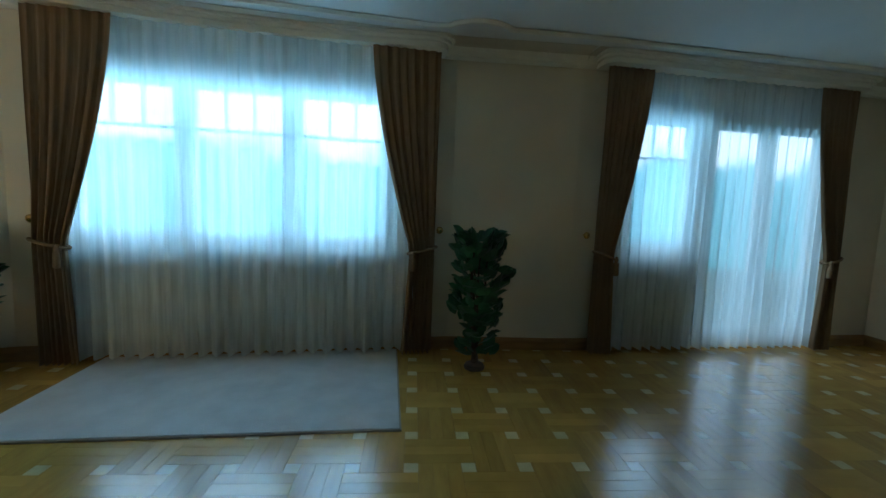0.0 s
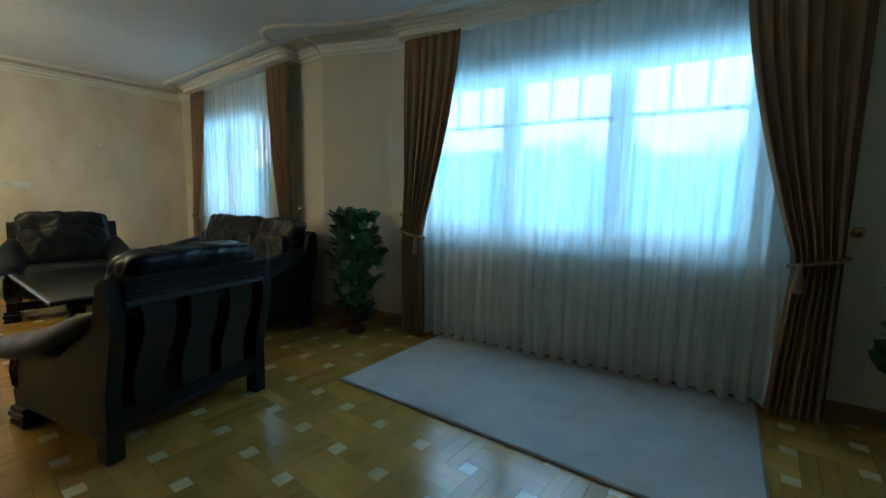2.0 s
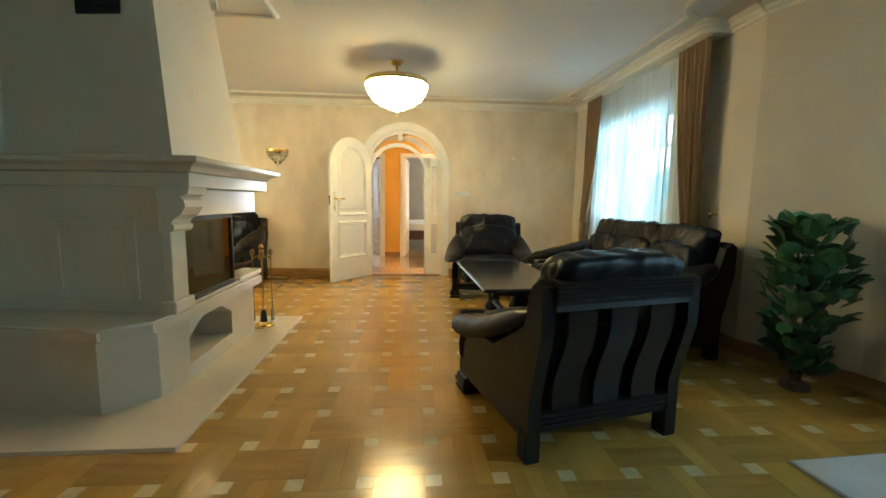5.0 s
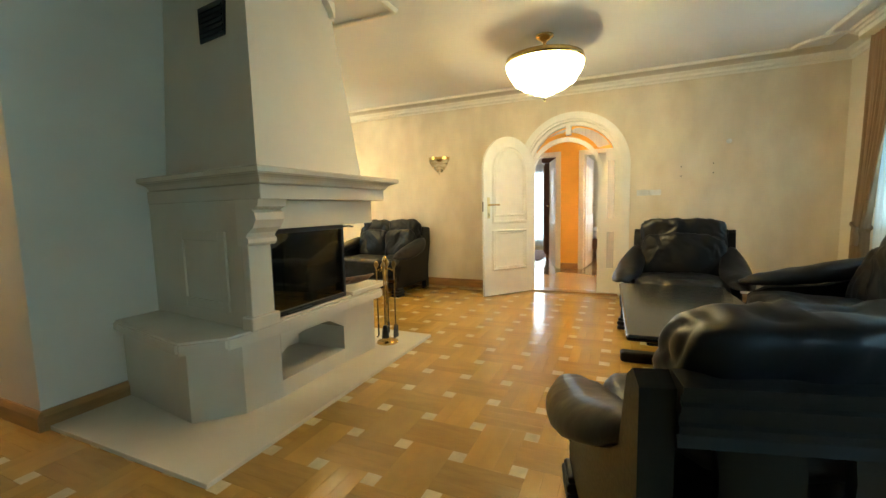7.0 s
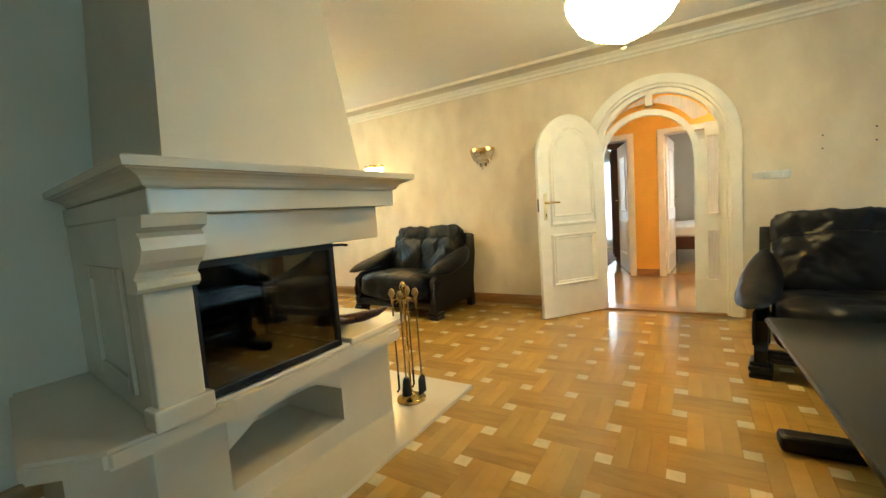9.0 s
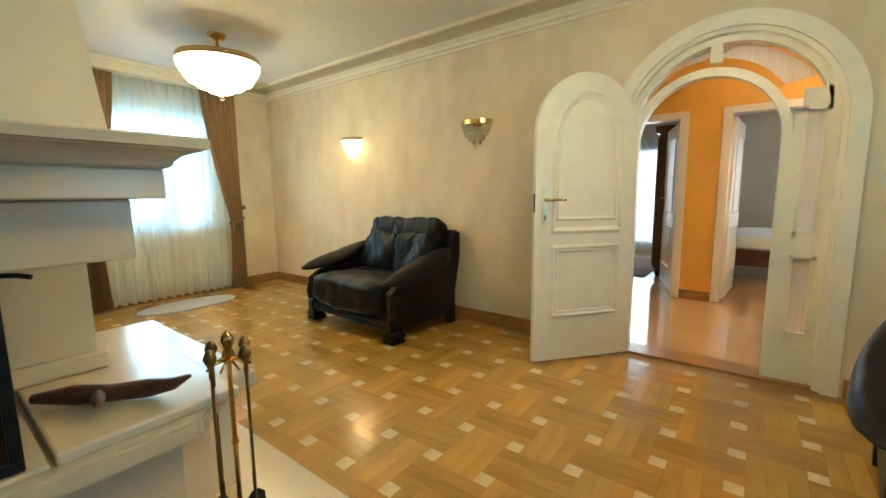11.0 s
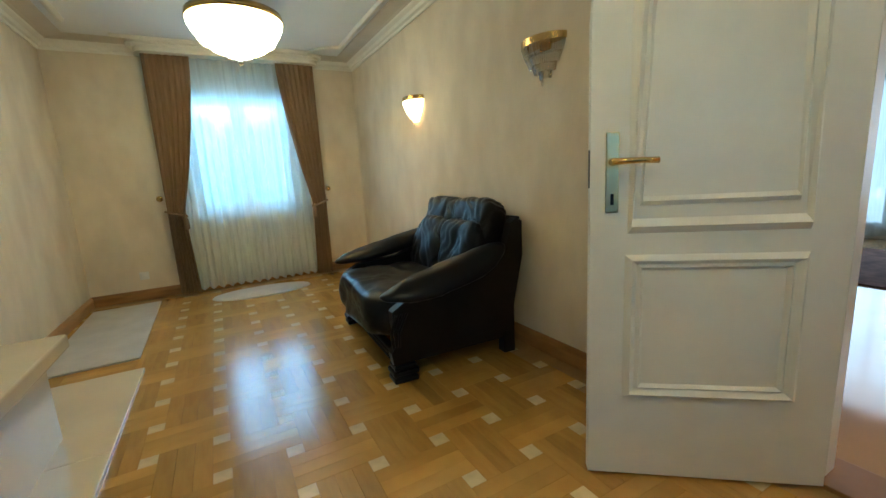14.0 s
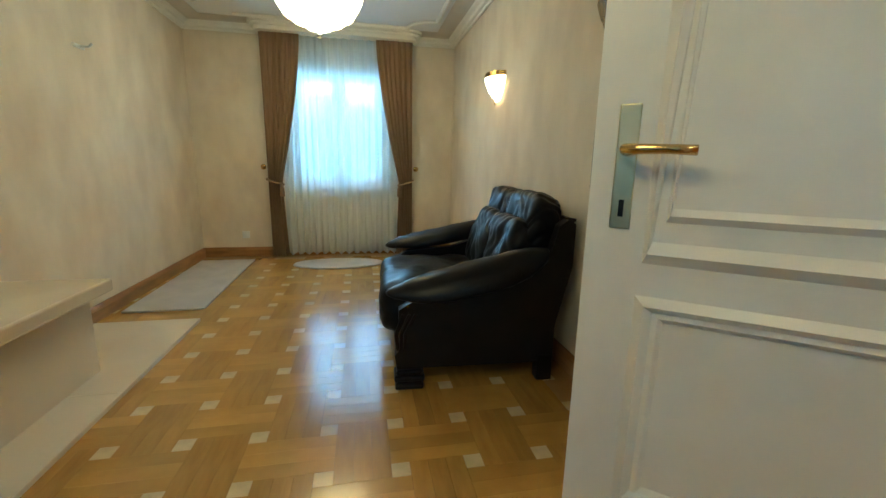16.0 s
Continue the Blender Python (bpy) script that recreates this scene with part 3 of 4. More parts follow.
for side in (-1, 1):
    for outline in (leaf_outline(LEAFW, 0.87, 1.50, 0.41, 0.115), [(0.11, 0.30), (LEAFW - 0.11, 0.30), (LEAFW - 0.11, 0.80), (0.11, 0.80)]):
        bm = bmesh.new()
        ridge(bm, outline, 0.05, 0.020, side)
        inner = [((p[0] - LEAFW / 2) * 0.86 + LEAFW / 2, (p[1] - sum(o[1] for o in outline) / len(outline)) * 0.88 + sum(o[1] for o in outline) / len(outline)) for p in outline]
        ridge(bm, inner, 0.03, 0.012, side)
        part("panel_moulding", bm, WHITE, e)
for side in (-1, 1):
    bm = B(LEAFW - 0.085, LEAFW - 0.045, *sorted((side * 0.02, side * 0.026)), 0.94, 1.19, bevel=0.0028)
    plate = part("handle_plate", bm, CHROME, e, "brass plated long handle plate")
    bm = tube(bmesh.new(), [(LEAFW - 0.065, side * 0.026, 1.10), (LEAFW - 0.065, side * 0.07, 1.10), (LEAFW - 0.09, side * 0.078, 1.10), (LEAFW - 0.14, side * 0.076, 1.10), (LEAFW - 0.185, side * 0.074, 1.098)], [0.013, 0.011, 0.010, 0.009, 0.010], 10)
    part("lever", bm, BRASS, plate, "brass lever handle", smooth=True)
    part("keyhole", B(LEAFW - 0.070, LEAFW - 0.060, *sorted((side * 0.026, side * 0.0275)), 0.965, 1.0), IRON, plate)
part("lock_edge", B(LEAFW, LEAFW + 0.002, -0.01, 0.01, 1.02, 1.14), IRON, e)

# ---------- hall beyond the door, with two bedrooms ----------
HX, CL = -8.42, 2.5
structure("hall_floor", B(-12.2, WX - 0.2, -3.2, 3.4, -0.12, -0.002), TILE, "polished beige hall floor")
structure("hall_ceiling", B(-12.2, WX - 0.2, -3.2, 3.4, CL, CL + 0.1), CEIL, "white painted hall ceiling")
bm = bmesh.new()
DOORS = ((-1.30, -0.47), (-0.06, 0.80))
box(bm, HX - 0.12, HX, -3.2, DOORS[0][0], 0, CL)
box(bm, HX - 0.12, HX, DOORS[0][1], DOORS[1][0], 0, CL)
box(bm, HX - 0.12, HX, DOORS[1][1], 3.4, 0, CL)
for a, b in DOORS:
    box(bm, HX - 0.12, HX, a, b, 1.93, CL)
structure("hall_wall_west", bm, ORANGE, "bright orange painted hall wall")
structure("hall_wall_south", B(HX, WX - 0.2, -3.2, -3.05, 0, CL), ORANGE, "bright orange painted hall wall")
structure("hall_wall_north", B(HX, WX - 0.2, 3.25, 3.4, 0, CL), ORANGE, "bright orange painted hall wall")
structure("hall_wall_east", B(WX - 0.215, WX - 0.203, ARC_R + 0.08, 3.25, 0, CL), ORANGE, "bright orange painted hall wall")
structure("hall_baseboard", B(HX, HX + 0.02, DOORS[0][1] + 0.06, DOORS[1][0] - 0.06, 0, 0.1, bevel=0.004), SKIRT, "oak skirting on the orange wall")
for a, b in DOORS:
    bm = bmesh.new()
    for y0, y1, z0, z1 in ((a - 0.06, a + 0.02, 0, 1.99), (b - 0.02, b + 0.06, 0, 1.99), (a + 0.02, b - 0.02, 1.92, 1.99)):
        box(bm, HX - 0.14, HX + 0.02, y0, y1, z0, z1, bevel=0.004)
    structure("door_frame", bm, WHITE, "white lacquered bedroom door frame")


def bedroom_door(y, yaw, w=0.8):
    e = empty("bedroom_door", pose(HX - 0.14, y, 0.01, 0, 0, yaw), "white lacquered bedroom door standing open", "door", "bedroom doors")
    part("panel_board", B(0, w, -0.02, 0.02, 0, 1.9, bevel=0.004), WHITE, e)
    for z0, z1 in ((0.25, 0.75), (0.90, 1.75)):
        bm = bmesh.new()
        for s in (-1, 1):
            ridge(bm, [(0.12, z0), (w - 0.12, z0), (w - 0.12, z1), (0.12, z1)], 0.03, 0.012, s)
        part("panel_moulding", bm, WHITE, e)
    bm = bmesh.new()
    for s in (-1, 1):
        box(bm, w - 0.08, w - 0.05, *sorted((s * 0.02, s * 0.026)), 0.92, 1.15)
        tube(bm, [(w - 0.065, s * 0.02, 1.07), (w - 0.065, s * 0.06, 1.07), (w - 0.16, s * 0.06, 1.07)], 0.009)
    part("handle", bm, BRASS, e)


bedroom_door(DOORS[0][1] - 0.03, 197)
bedroom_door(DOORS[1][0] + 0.03, 176)
structure("bedroom_wall_west", B(-12.2, -12.05, -3.2, 3.4, 0, CL), PALE, "pale bedroom wall")
structure("bedroom_wall_middle", B(-12.05, HX - 0.12, -0.34, -0.26, 0, CL), PALE, "pale wall between the bedrooms")
structure("bedroom_wall_south", B(-12.05, HX - 0.12, -3.2, -3.05, 0, CL), PALE, "pale bedroom wall")
structure("bedroom_wall_north", B(-12.05, HX - 0.12, 3.25, 3.4, 0, CL), PALE, "pale bedroom wall")


def far_window(y, w, z0):
    e = empty("bedroom_window", pose(-12.05, y, 0), "white bedroom window with panes that glow in place of daylight", "window", "bedroom windows")
    bm = bmesh.new()
    for a in ((-w / 2, -w / 2 + 0.06, z0, 2.0), (w / 2 - 0.06, w / 2, z0, 2.0), (-0.04, 0.04, z0 + 0.06, 1.94), (-w / 2 + 0.06, w / 2 - 0.06, z0, z0 + 0.06), (-w / 2 + 0.06, w / 2 - 0.06, 1.94, 2.0)):
        box(bm, 0.01, 0.05, *a)
    part("window_frame", bm, WINWHITE, e)
    part("pane", B(0.006, 0.014, -w / 2 + 0.06, w / 2 - 0.06, z0 + 0.06, 1.94), DAY, e)
    n = empty("net_curtain", pose(-11.95, y, 0, 0, 0, 90), "white bedroom net curtain", "curtain", "net curtains")
    part("cloth", cloth(-w * 0.7, w * 0.7, 0.05, 2.15, 0.025, w * 8, y, None, 8), SHEER, n, smooth=True)
    for s in (-1, 1):
        d = empty("bedroom_drape", pose(-11.85, y + s * w * 0.62, 0, 0, 0, 90), "pale beige bedroom drape with a swag top", "curtain", "bedroom drapes")
        part("cloth", cloth(-0.22, 0.22, 0.05, 2.2, 0.035, 4, y + s, lambda u, v, x, yy, z: (x * (1 - 0.5 * math.sin(math.pi * min(1, v * 1.2))), yy, z), 12), BEIGECLOTH, d, smooth=True)
        part("swag", cloth(-0.34, 0.34, 1.88, 2.22, 0.03, 4, s, None, 4), BEIGECLOTH, d, smooth=True)


# Panes emit by themselves in place of daylight; the wall behind is closed.
DAY = glowing("daylight_pane_glow", (0.78, 0.94, 1.0), 2.2)
BEIGECLOTH = material("beige_cloth", (0.50, 0.45, 0.38), 0.9, vary=0.1)
far_window(-1.75, 1.3, 0.15)
far_window(1.85, 1.0, 0.55)
# Lamps added on the room side of the curtains to brighten the bedrooms.
window_light(-11.7, -1.7, 1.3, 1.2, 1.6, (1, 0), 16, (0.85, 0.95, 1.0))
window_light(-11.7, 1.8, 1.3, 1.0, 1.4, (1, 0), 40, (0.85, 0.95, 1.0))
e = empty("wardrobe", pose(-10.1, -0.62, 0), "dark mahogany wardrobe with a carved top", "wardrobe")
part("body", B(-0.6, 0.6, -0.26, 0.26, 0.12, 1.92, bevel=0.01), MAHOG, e)
part("cornice", B(-0.66, 0.66, -0.31, 0.28, 1.92, 2.02, bevel=0.03), MAHOG, e)
for k in (-1, 1):
    part("door", B(min(0, k * 0.58), max(0, k * 0.58), -0.28, -0.262, 0.16, 1.88, bevel=0.006), MAHOG, e)
    part("leg", lathe(bmesh.new(), [(0.03, 0), (0.05, 0.06), (0.035, 0.12)], 12, pose(k * 0.52, -0.2, 0)), MAHOG, e)
    part("leg", lathe(bmesh.new(), [(0.03, 0), (0.05, 0.06), (0.035, 0.12)], 12, pose(k * 0.52, 0.2, 0)), MAHOG, e)
e = empty("bed", pose(-10.5, 0.85, 0), "dark wooden bed with a white mattress", "bed")
part("frame", B(-0.8, 0.8, -0.95, 0.95, 0.22, 0.42, bevel=0.01), MAHOG, e)
part("mattress", cushion((1.55, 1.85, 0.2), (0, 0, 0.51), 8), SHEET, e, smooth=True)
part("headboard", B(-0.8, 0.8, -1.0, -0.951, 0.1, 0.95, bevel=0.015), MAHOG, e)
for sx in (-0.74, 0.74):
    for sy in (-0.88, 0.88):
        part("leg", B(sx - 0.03, sx + 0.03, sy - 0.03, sy + 0.03, 0, 0.22), MAHOG, e)
tagged(part("rug", B(-11.2, -9.4, -1.9, -0.95, 0, 0.012, bevel=0.004), material("red_rug", (0.26, 0.13, 0.10), 0.95, vary=0.3, scale=8)), "reddish patterned bedroom rug", "rug")
tagged(part("doormat", B(-7.75, -7.2, 0.55, 1.0, 0, 0.012, bevel=0.004), material("hall_mat", (0.35, 0.2, 0.12), 0.95, vary=0.2)), "small brown hall mat", "rug")
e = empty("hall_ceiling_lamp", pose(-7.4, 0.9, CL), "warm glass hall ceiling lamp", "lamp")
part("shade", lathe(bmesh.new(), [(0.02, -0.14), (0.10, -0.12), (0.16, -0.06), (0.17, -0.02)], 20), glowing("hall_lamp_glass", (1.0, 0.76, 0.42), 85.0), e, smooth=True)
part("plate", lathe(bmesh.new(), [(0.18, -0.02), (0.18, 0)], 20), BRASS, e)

# ---------- fireplace ----------
e = empty("fireplace", pose(0, 0, 0), "cream limestone fireplace with a tapered hood and glass fronted insert", "fireplace")
HY = BY + 0.002
part("hearth_slab_side", B(-4.24, AX - 0.026, -3.02, BY + 0.024, -0.003, 0.022, bevel=0.004), MARBLE, e)
part("side_plinth", B(-4.02, AX - 0.003, -2.32, -1.36, 0.022, 0.421), MARBLE, e)
part("side_ledge", B(-4.10, AX - 0.003, -2.38, -1.29, 0.425, 0.489, bevel=0.01), MARBLE, e)
part("hearth_slab", B(-4.24, -2.19, BY + 0.025, -0.89, -0.003, 0.022, bevel=0.004), MARBLE, e, "polished cream stone hearth slab")
foot = [(-2.57, HY), (-2.48, -1.40), (-2.66, -1.22), (-2.88, -1.18), (-2.88, HY)]
bm = prism(bmesh.new(), foot, 0.022, 0.42)
part("plinth", bm, MARBLE, e)
bm = prism(bmesh.new(), [(-3.45, HY), (-3.45, -1.18), (-3.78, -1.15), (-3.92, -1.30), (-3.92, HY)], 0.022, 0.42)
part("plinth", bm, MARBLE, e)
# wood niche: floor, back and an arched lintel
part("niche_floor", B(-3.45, -2.88, HY, -1.18, 0.022, 0.12), MARBLE, e)
part("niche_back", B(-3.45, -2.88, HY, -1.60, 0.12, 0.42), MARBLE, e)
low = []
for k in range(13):
    x = -2.88 - 0.57 * k / 12
    low.append((x, 0.365 - 0.085 * max(0, abs((x + 3.165) / 0.285) - 0.45) / 0.55))
part("niche_arch", prism(bmesh.new(), low + [(-3.45, 0.42), (-2.88, 0.42)], -1.60, -1.178, "y"), MARBLE, e)
ledge = [(-2.52, HY), (-2.37, -1.30), (-2.52, -1.14), (-2.88, -1.11), (-3.82, -1.09), (-3.98, -1.26), (-3.98, HY)]
bm = prism(bmesh.new(), ledge, 0.42, 0.485)
bmesh.ops.bevel(bm, geom=bm.edges[:], offset=0.012, segments=2, affect="EDGES")
part("ledge", bm, MARBLE, e)
part("raised_hearth_end", B(-3.96, -3.50, BY + 0.3, -1.13, 0.485, 0.52, bevel=0.008), MARBLE, e)
part("sill", B(-3.49, -2.82, -1.5, -1.135, 0.485, 0.50, bevel=0.004), MARBLE, e)


def skewed(bm):
    """The left side runs back at a slant to the wall."""
    for v in bm.verts:
        if v.co.x > -2.76 and v.co.y < -1.2:
            v.co.x -= 0.12 * (-1.2 - v.co.y) / 0.9
    return bm


part("side_panel", skewed(B(-2.82, -2.66, HY, -1.15, 0.485, 1.15, bevel=0.004)), MARBLE, e)
for a in ((-1.78, -1.72, 0.56, 0.99), (-1.36, -1.30, 0.56, 0.99), (-1.72, -1.36, 0.56, 0.61), (-1.72, -1.36, 0.94, 0.99)):
    part("panel_trim", skewed(B(-2.664, -2.650, *a, bevel=0.003)), MARBLE, e)
part("pilaster", B(-2.80, -2.655, -1.17, -1.12, 0.54, 0.92, bevel=0.006), MARBLE, e)
part("pilaster_base", B(-2.82, -2.635, -1.18, -1.10, 0.485, 0.555, bevel=0.008), MARBLE, e)
prof = [(-1.16, 0.92), (-1.10, 0.92), (-1.085, 0.935), (-1.085, 0.955), (-1.10, 0.965), (-1.085, 0.985), (-1.05, 1.01), (-1.025, 1.05), (-1.03, 1.085), (-1.05, 1.10), (-1.01, 1.115), (-1.0, 1.15), (-1.16, 1.15)]
part("corbel", prism(bmesh.new(), prof, -2.81, -2.63, "x"), MARBLE, e)
part("lintel", B(-3.70, -2.81, -1.45, -1.08, 0.995, 1.15, bevel=0.006), MARBLE, e)
part("rear_pier", B(-3.72, -2.82, HY, -1.72, 0.485, 1.15), MARBLE, e)
part("pier_base", B(-3.75, -3.46, HY, -1.69, 0.521, 0.59, bevel=0.01), MARBLE, e)
part("frieze", skewed(B(-3.76, -2.655, HY, -1.01, 1.15, 1.226, bevel=0.006)), MARBLE, e)
bm = bmesh.new()
rings = []
for z, o in ((1.226, 0.0), (1.232, 0.013), (1.244, 0.018), (1.256, 0.030), (1.265, 0.050), (1.270, 0.068), (1.273, 0.070), (1.276, 0.080), (1.298, 0.083), (1.304, 0.076)):
    outline = [(-2.80 + o, HY), (-2.655 + o, -1.01 + o), (-3.76 - o, -1.01 + o), (-3.76 - o, HY)]
    rings.append([bm.verts.new((*p, z)) for p in outline])
for a, b in zip(rings, rings[1:]):
    for k in range(4):
        bm.faces.new((a[k - 1], a[k], b[k], b[k - 1]))
bm.faces.new(rings[0]), bm.faces.new(rings[-1])
part("mantelshelf", bm, MARBLE, e)
lo = [(-2.90, HY), (-2.77, -1.15), (-3.69, -1.15), (-3.69, HY)]
hi = [(-2.98, HY), (-2.88, -1.28), (-3.58, -1.28), (-3.58, HY)]
bm = bmesh.new()
a, b = [bm.verts.new((*p, 1.30)) for p in lo], [bm.verts.new((*p, CEILING - 0.001)) for p in hi]
bm.faces.new(a), bm.faces.new(b)
for k in range(4):
    bm.faces.new((a[k], a[k - 1], b[k - 1], b[k]))
part("hood", bm, PAINT, e, "cream painted plaster hood")
bm = bmesh.new()
for p, q in (((-2.98, HY), (-2.88, -1.28)), ((-2.88, -1.28), (-3.58, -1.28)), ((-3.58, -1.28), (-3.58, HY))):
    moulding(bm, q, p, [(0, CEILING - 0.10), (0.02, CEILING - 0.10), (0.03, CEILING - 0.06), (0.07, CEILING - 0.02), (0.07, CEILING - 0.004), (0, CEILING - 0.004)], 0.05, 0.05)
part("hood_moulding", bm, STUCCO, e)
def skew_vent(src, into=None):
    for v in src.verts:
        v.co.x -= 0.115 * (-1.3 - v.co.y)
    if into is None:
        return src
    me = bpy.data.meshes.new("slat")
    src.to_mesh(me)
    into.from_mesh(me)
    src.free()


bm = skew_vent(B(-2.875, -2.842, -1.66, -1.42, 2.06, 2.25))
for k in range(6):
    skew_vent(box(bmesh.new(), -2.842, -2.836, -1.65, -1.43, 2.08 + k * 0.027, 2.092 + k * 0.027), bm)
part("air_vent", bm, IRON, e, "dark metal ventilation grille")
# glass insert
bm = bmesh.new()
box(bm, -3.44, -2.82, -1.72, -1.70, 0.501, 0.99)
box(bm, -3.44, -2.82, -1.70, -1.17, 0.501, 0.512)
box(bm, -2.835, -2.82, -1.70, -1.17, 0.512, 0.99)
box(bm, -3.44, -2.835, -1.70, -1.17, 0.98, 0.994)
part("firebox", bm, SOOT, e)
bm = bmesh.new()
for a in ((-3.45, -2.805, 0.502, 0.53), (-3.45, -2.805, 0.965, 0.994), (-2.825, -2.805, 0.53, 0.965), (-3.45, -3.425, 0.53, 0.965)):
    box(bm, a[0], a[1], -1.175, -1.145, a[2], a[3], bevel=0.003)
for a in ((-1.70, -1.175, 0.502, 0.52), (-1.70, -1.175, 0.97, 0.994), (-1.70, -1.675, 0.52, 0.97)):
    box(bm, -3.45, -3.425, *a, bevel=0.003)
tube(bm, [(-3.45, -1.15, 0.98), (-3.48, -1.12, 0.98), (-3.50, -1.10, 0.975)], 0.006)
box(bm, -3.10, -2.9, -1.14, -1.13, 0.506, 0.516)
frame_ob = part("insert_frame", bm, IRON, e)
part("front_glass", B(-3.425, -2.825, -1.162, -1.156, 0.53, 0.965), FIREGLASS, frame_ob)
part("side_glass", B(-3.442, -3.436, -1.675, -1.175, 0.52, 0.97), FIREGLASS, frame_ob)

e = empty("driftwood", pose(-3.68, -1.32, 0.52, 0, 0, 20), "dark twisted piece of driftwood on the hearth ledge", "ornament")
bm = tube(bmesh.new(), [(0.10, -0.22, 0.03), (0.05, -0.12, 0.035), (0.0, -0.03, 0.03), (-0.05, 0.06, 0.035), (-0.07, 0.14, 0.05), (-0.09, 0.19, 0.075)], [0.015, 0.032, 0.028, 0.03, 0.02, 0.006], 9)
tube(bm, [(0.02, -0.06, 0.03), (0.07, 0.02, 0.04), (0.10, 0.07, 0.06)], [0.022, 0.015, 0.005], 8)
part("wood", bm, DRIFT, e, smooth=True)

e = empty("fire_tool_set", pose(-3.93, -1.13, 0.022), "brass fireplace tool set on a round foot", "fire tools")
part("foot", lathe(bmesh.new(), [(0.085, 0), (0.085, 0.01), (0.06, 0.022), (0.025, 0.035), (0.015, 0.05)], 24), BRASS, e, smooth=True)
part("post", lathe(bmesh.new(), [(0.008, 0.05), (0.008, 0.30), (0.013, 0.31), (0.008, 0.33), (0.008, 0.60), (0.02, 0.62), (0.012, 0.64), (0.022, 0.665), (0.014, 0.69), (0.003, 0.70)], 12), BRASS, e, smooth=True)
bm = bmesh.new()
for a in (0, 90, 45, 135):
    d = Vector((math.cos(radians(a)), math.sin(radians(a)), 0)) * 0.07
    tube(bm, [-d + Vector((0, 0, 0.585)), -d * 0.5 + Vector((0, 0, 0.60)), Vector((0, 0, 0.60)), d * 0.5 + Vector((0, 0, 0.60)), d + Vector((0, 0, 0.585))], 0.004, 6)
part("hanger", bm, BRASS, e)
for k, a in enumerate((20, 110, 200, 290)):
    x, y = 0.07 * math.cos(radians(a)), 0.07 * math.sin(radians(a))
    bm = lathe(bmesh.new(), [(0.005, 0.12), (0.005, 0.56), (0.008, 0.57), (0.006, 0.60), (0.010, 0.605), (0.021, 0.632), (0.012, 0.655), (0.004, 0.66)], 10, pose(x, y, 0))
    tool = part("tool", bm, BRONZE, e, smooth=True)
    if k == 0:
        part("brush", lathe(bmesh.new(), [(0.014, 0.16), (0.022, 0.14), (0.03, 0.06)], 12, pose(x, y, 0)), IRON, tool)
    elif k == 1:
        part("shovel", prism(bmesh.new(), [(-0.035, 0.04), (0.035, 0.04), (0.03, 0.13), (0.01, 0.15), (-0.01, 0.15), (-0.03, 0.13)], y - 0.003, y + 0.003, "y", Matrix.Translation((x, 0, 0))), IRON, tool)
    else:
        part("poker", tube(bmesh.new(), [(x, y, 0.15), (x, y, 0.06), (x + 0.02, y, 0.05)], 0.006), IRON, tool)

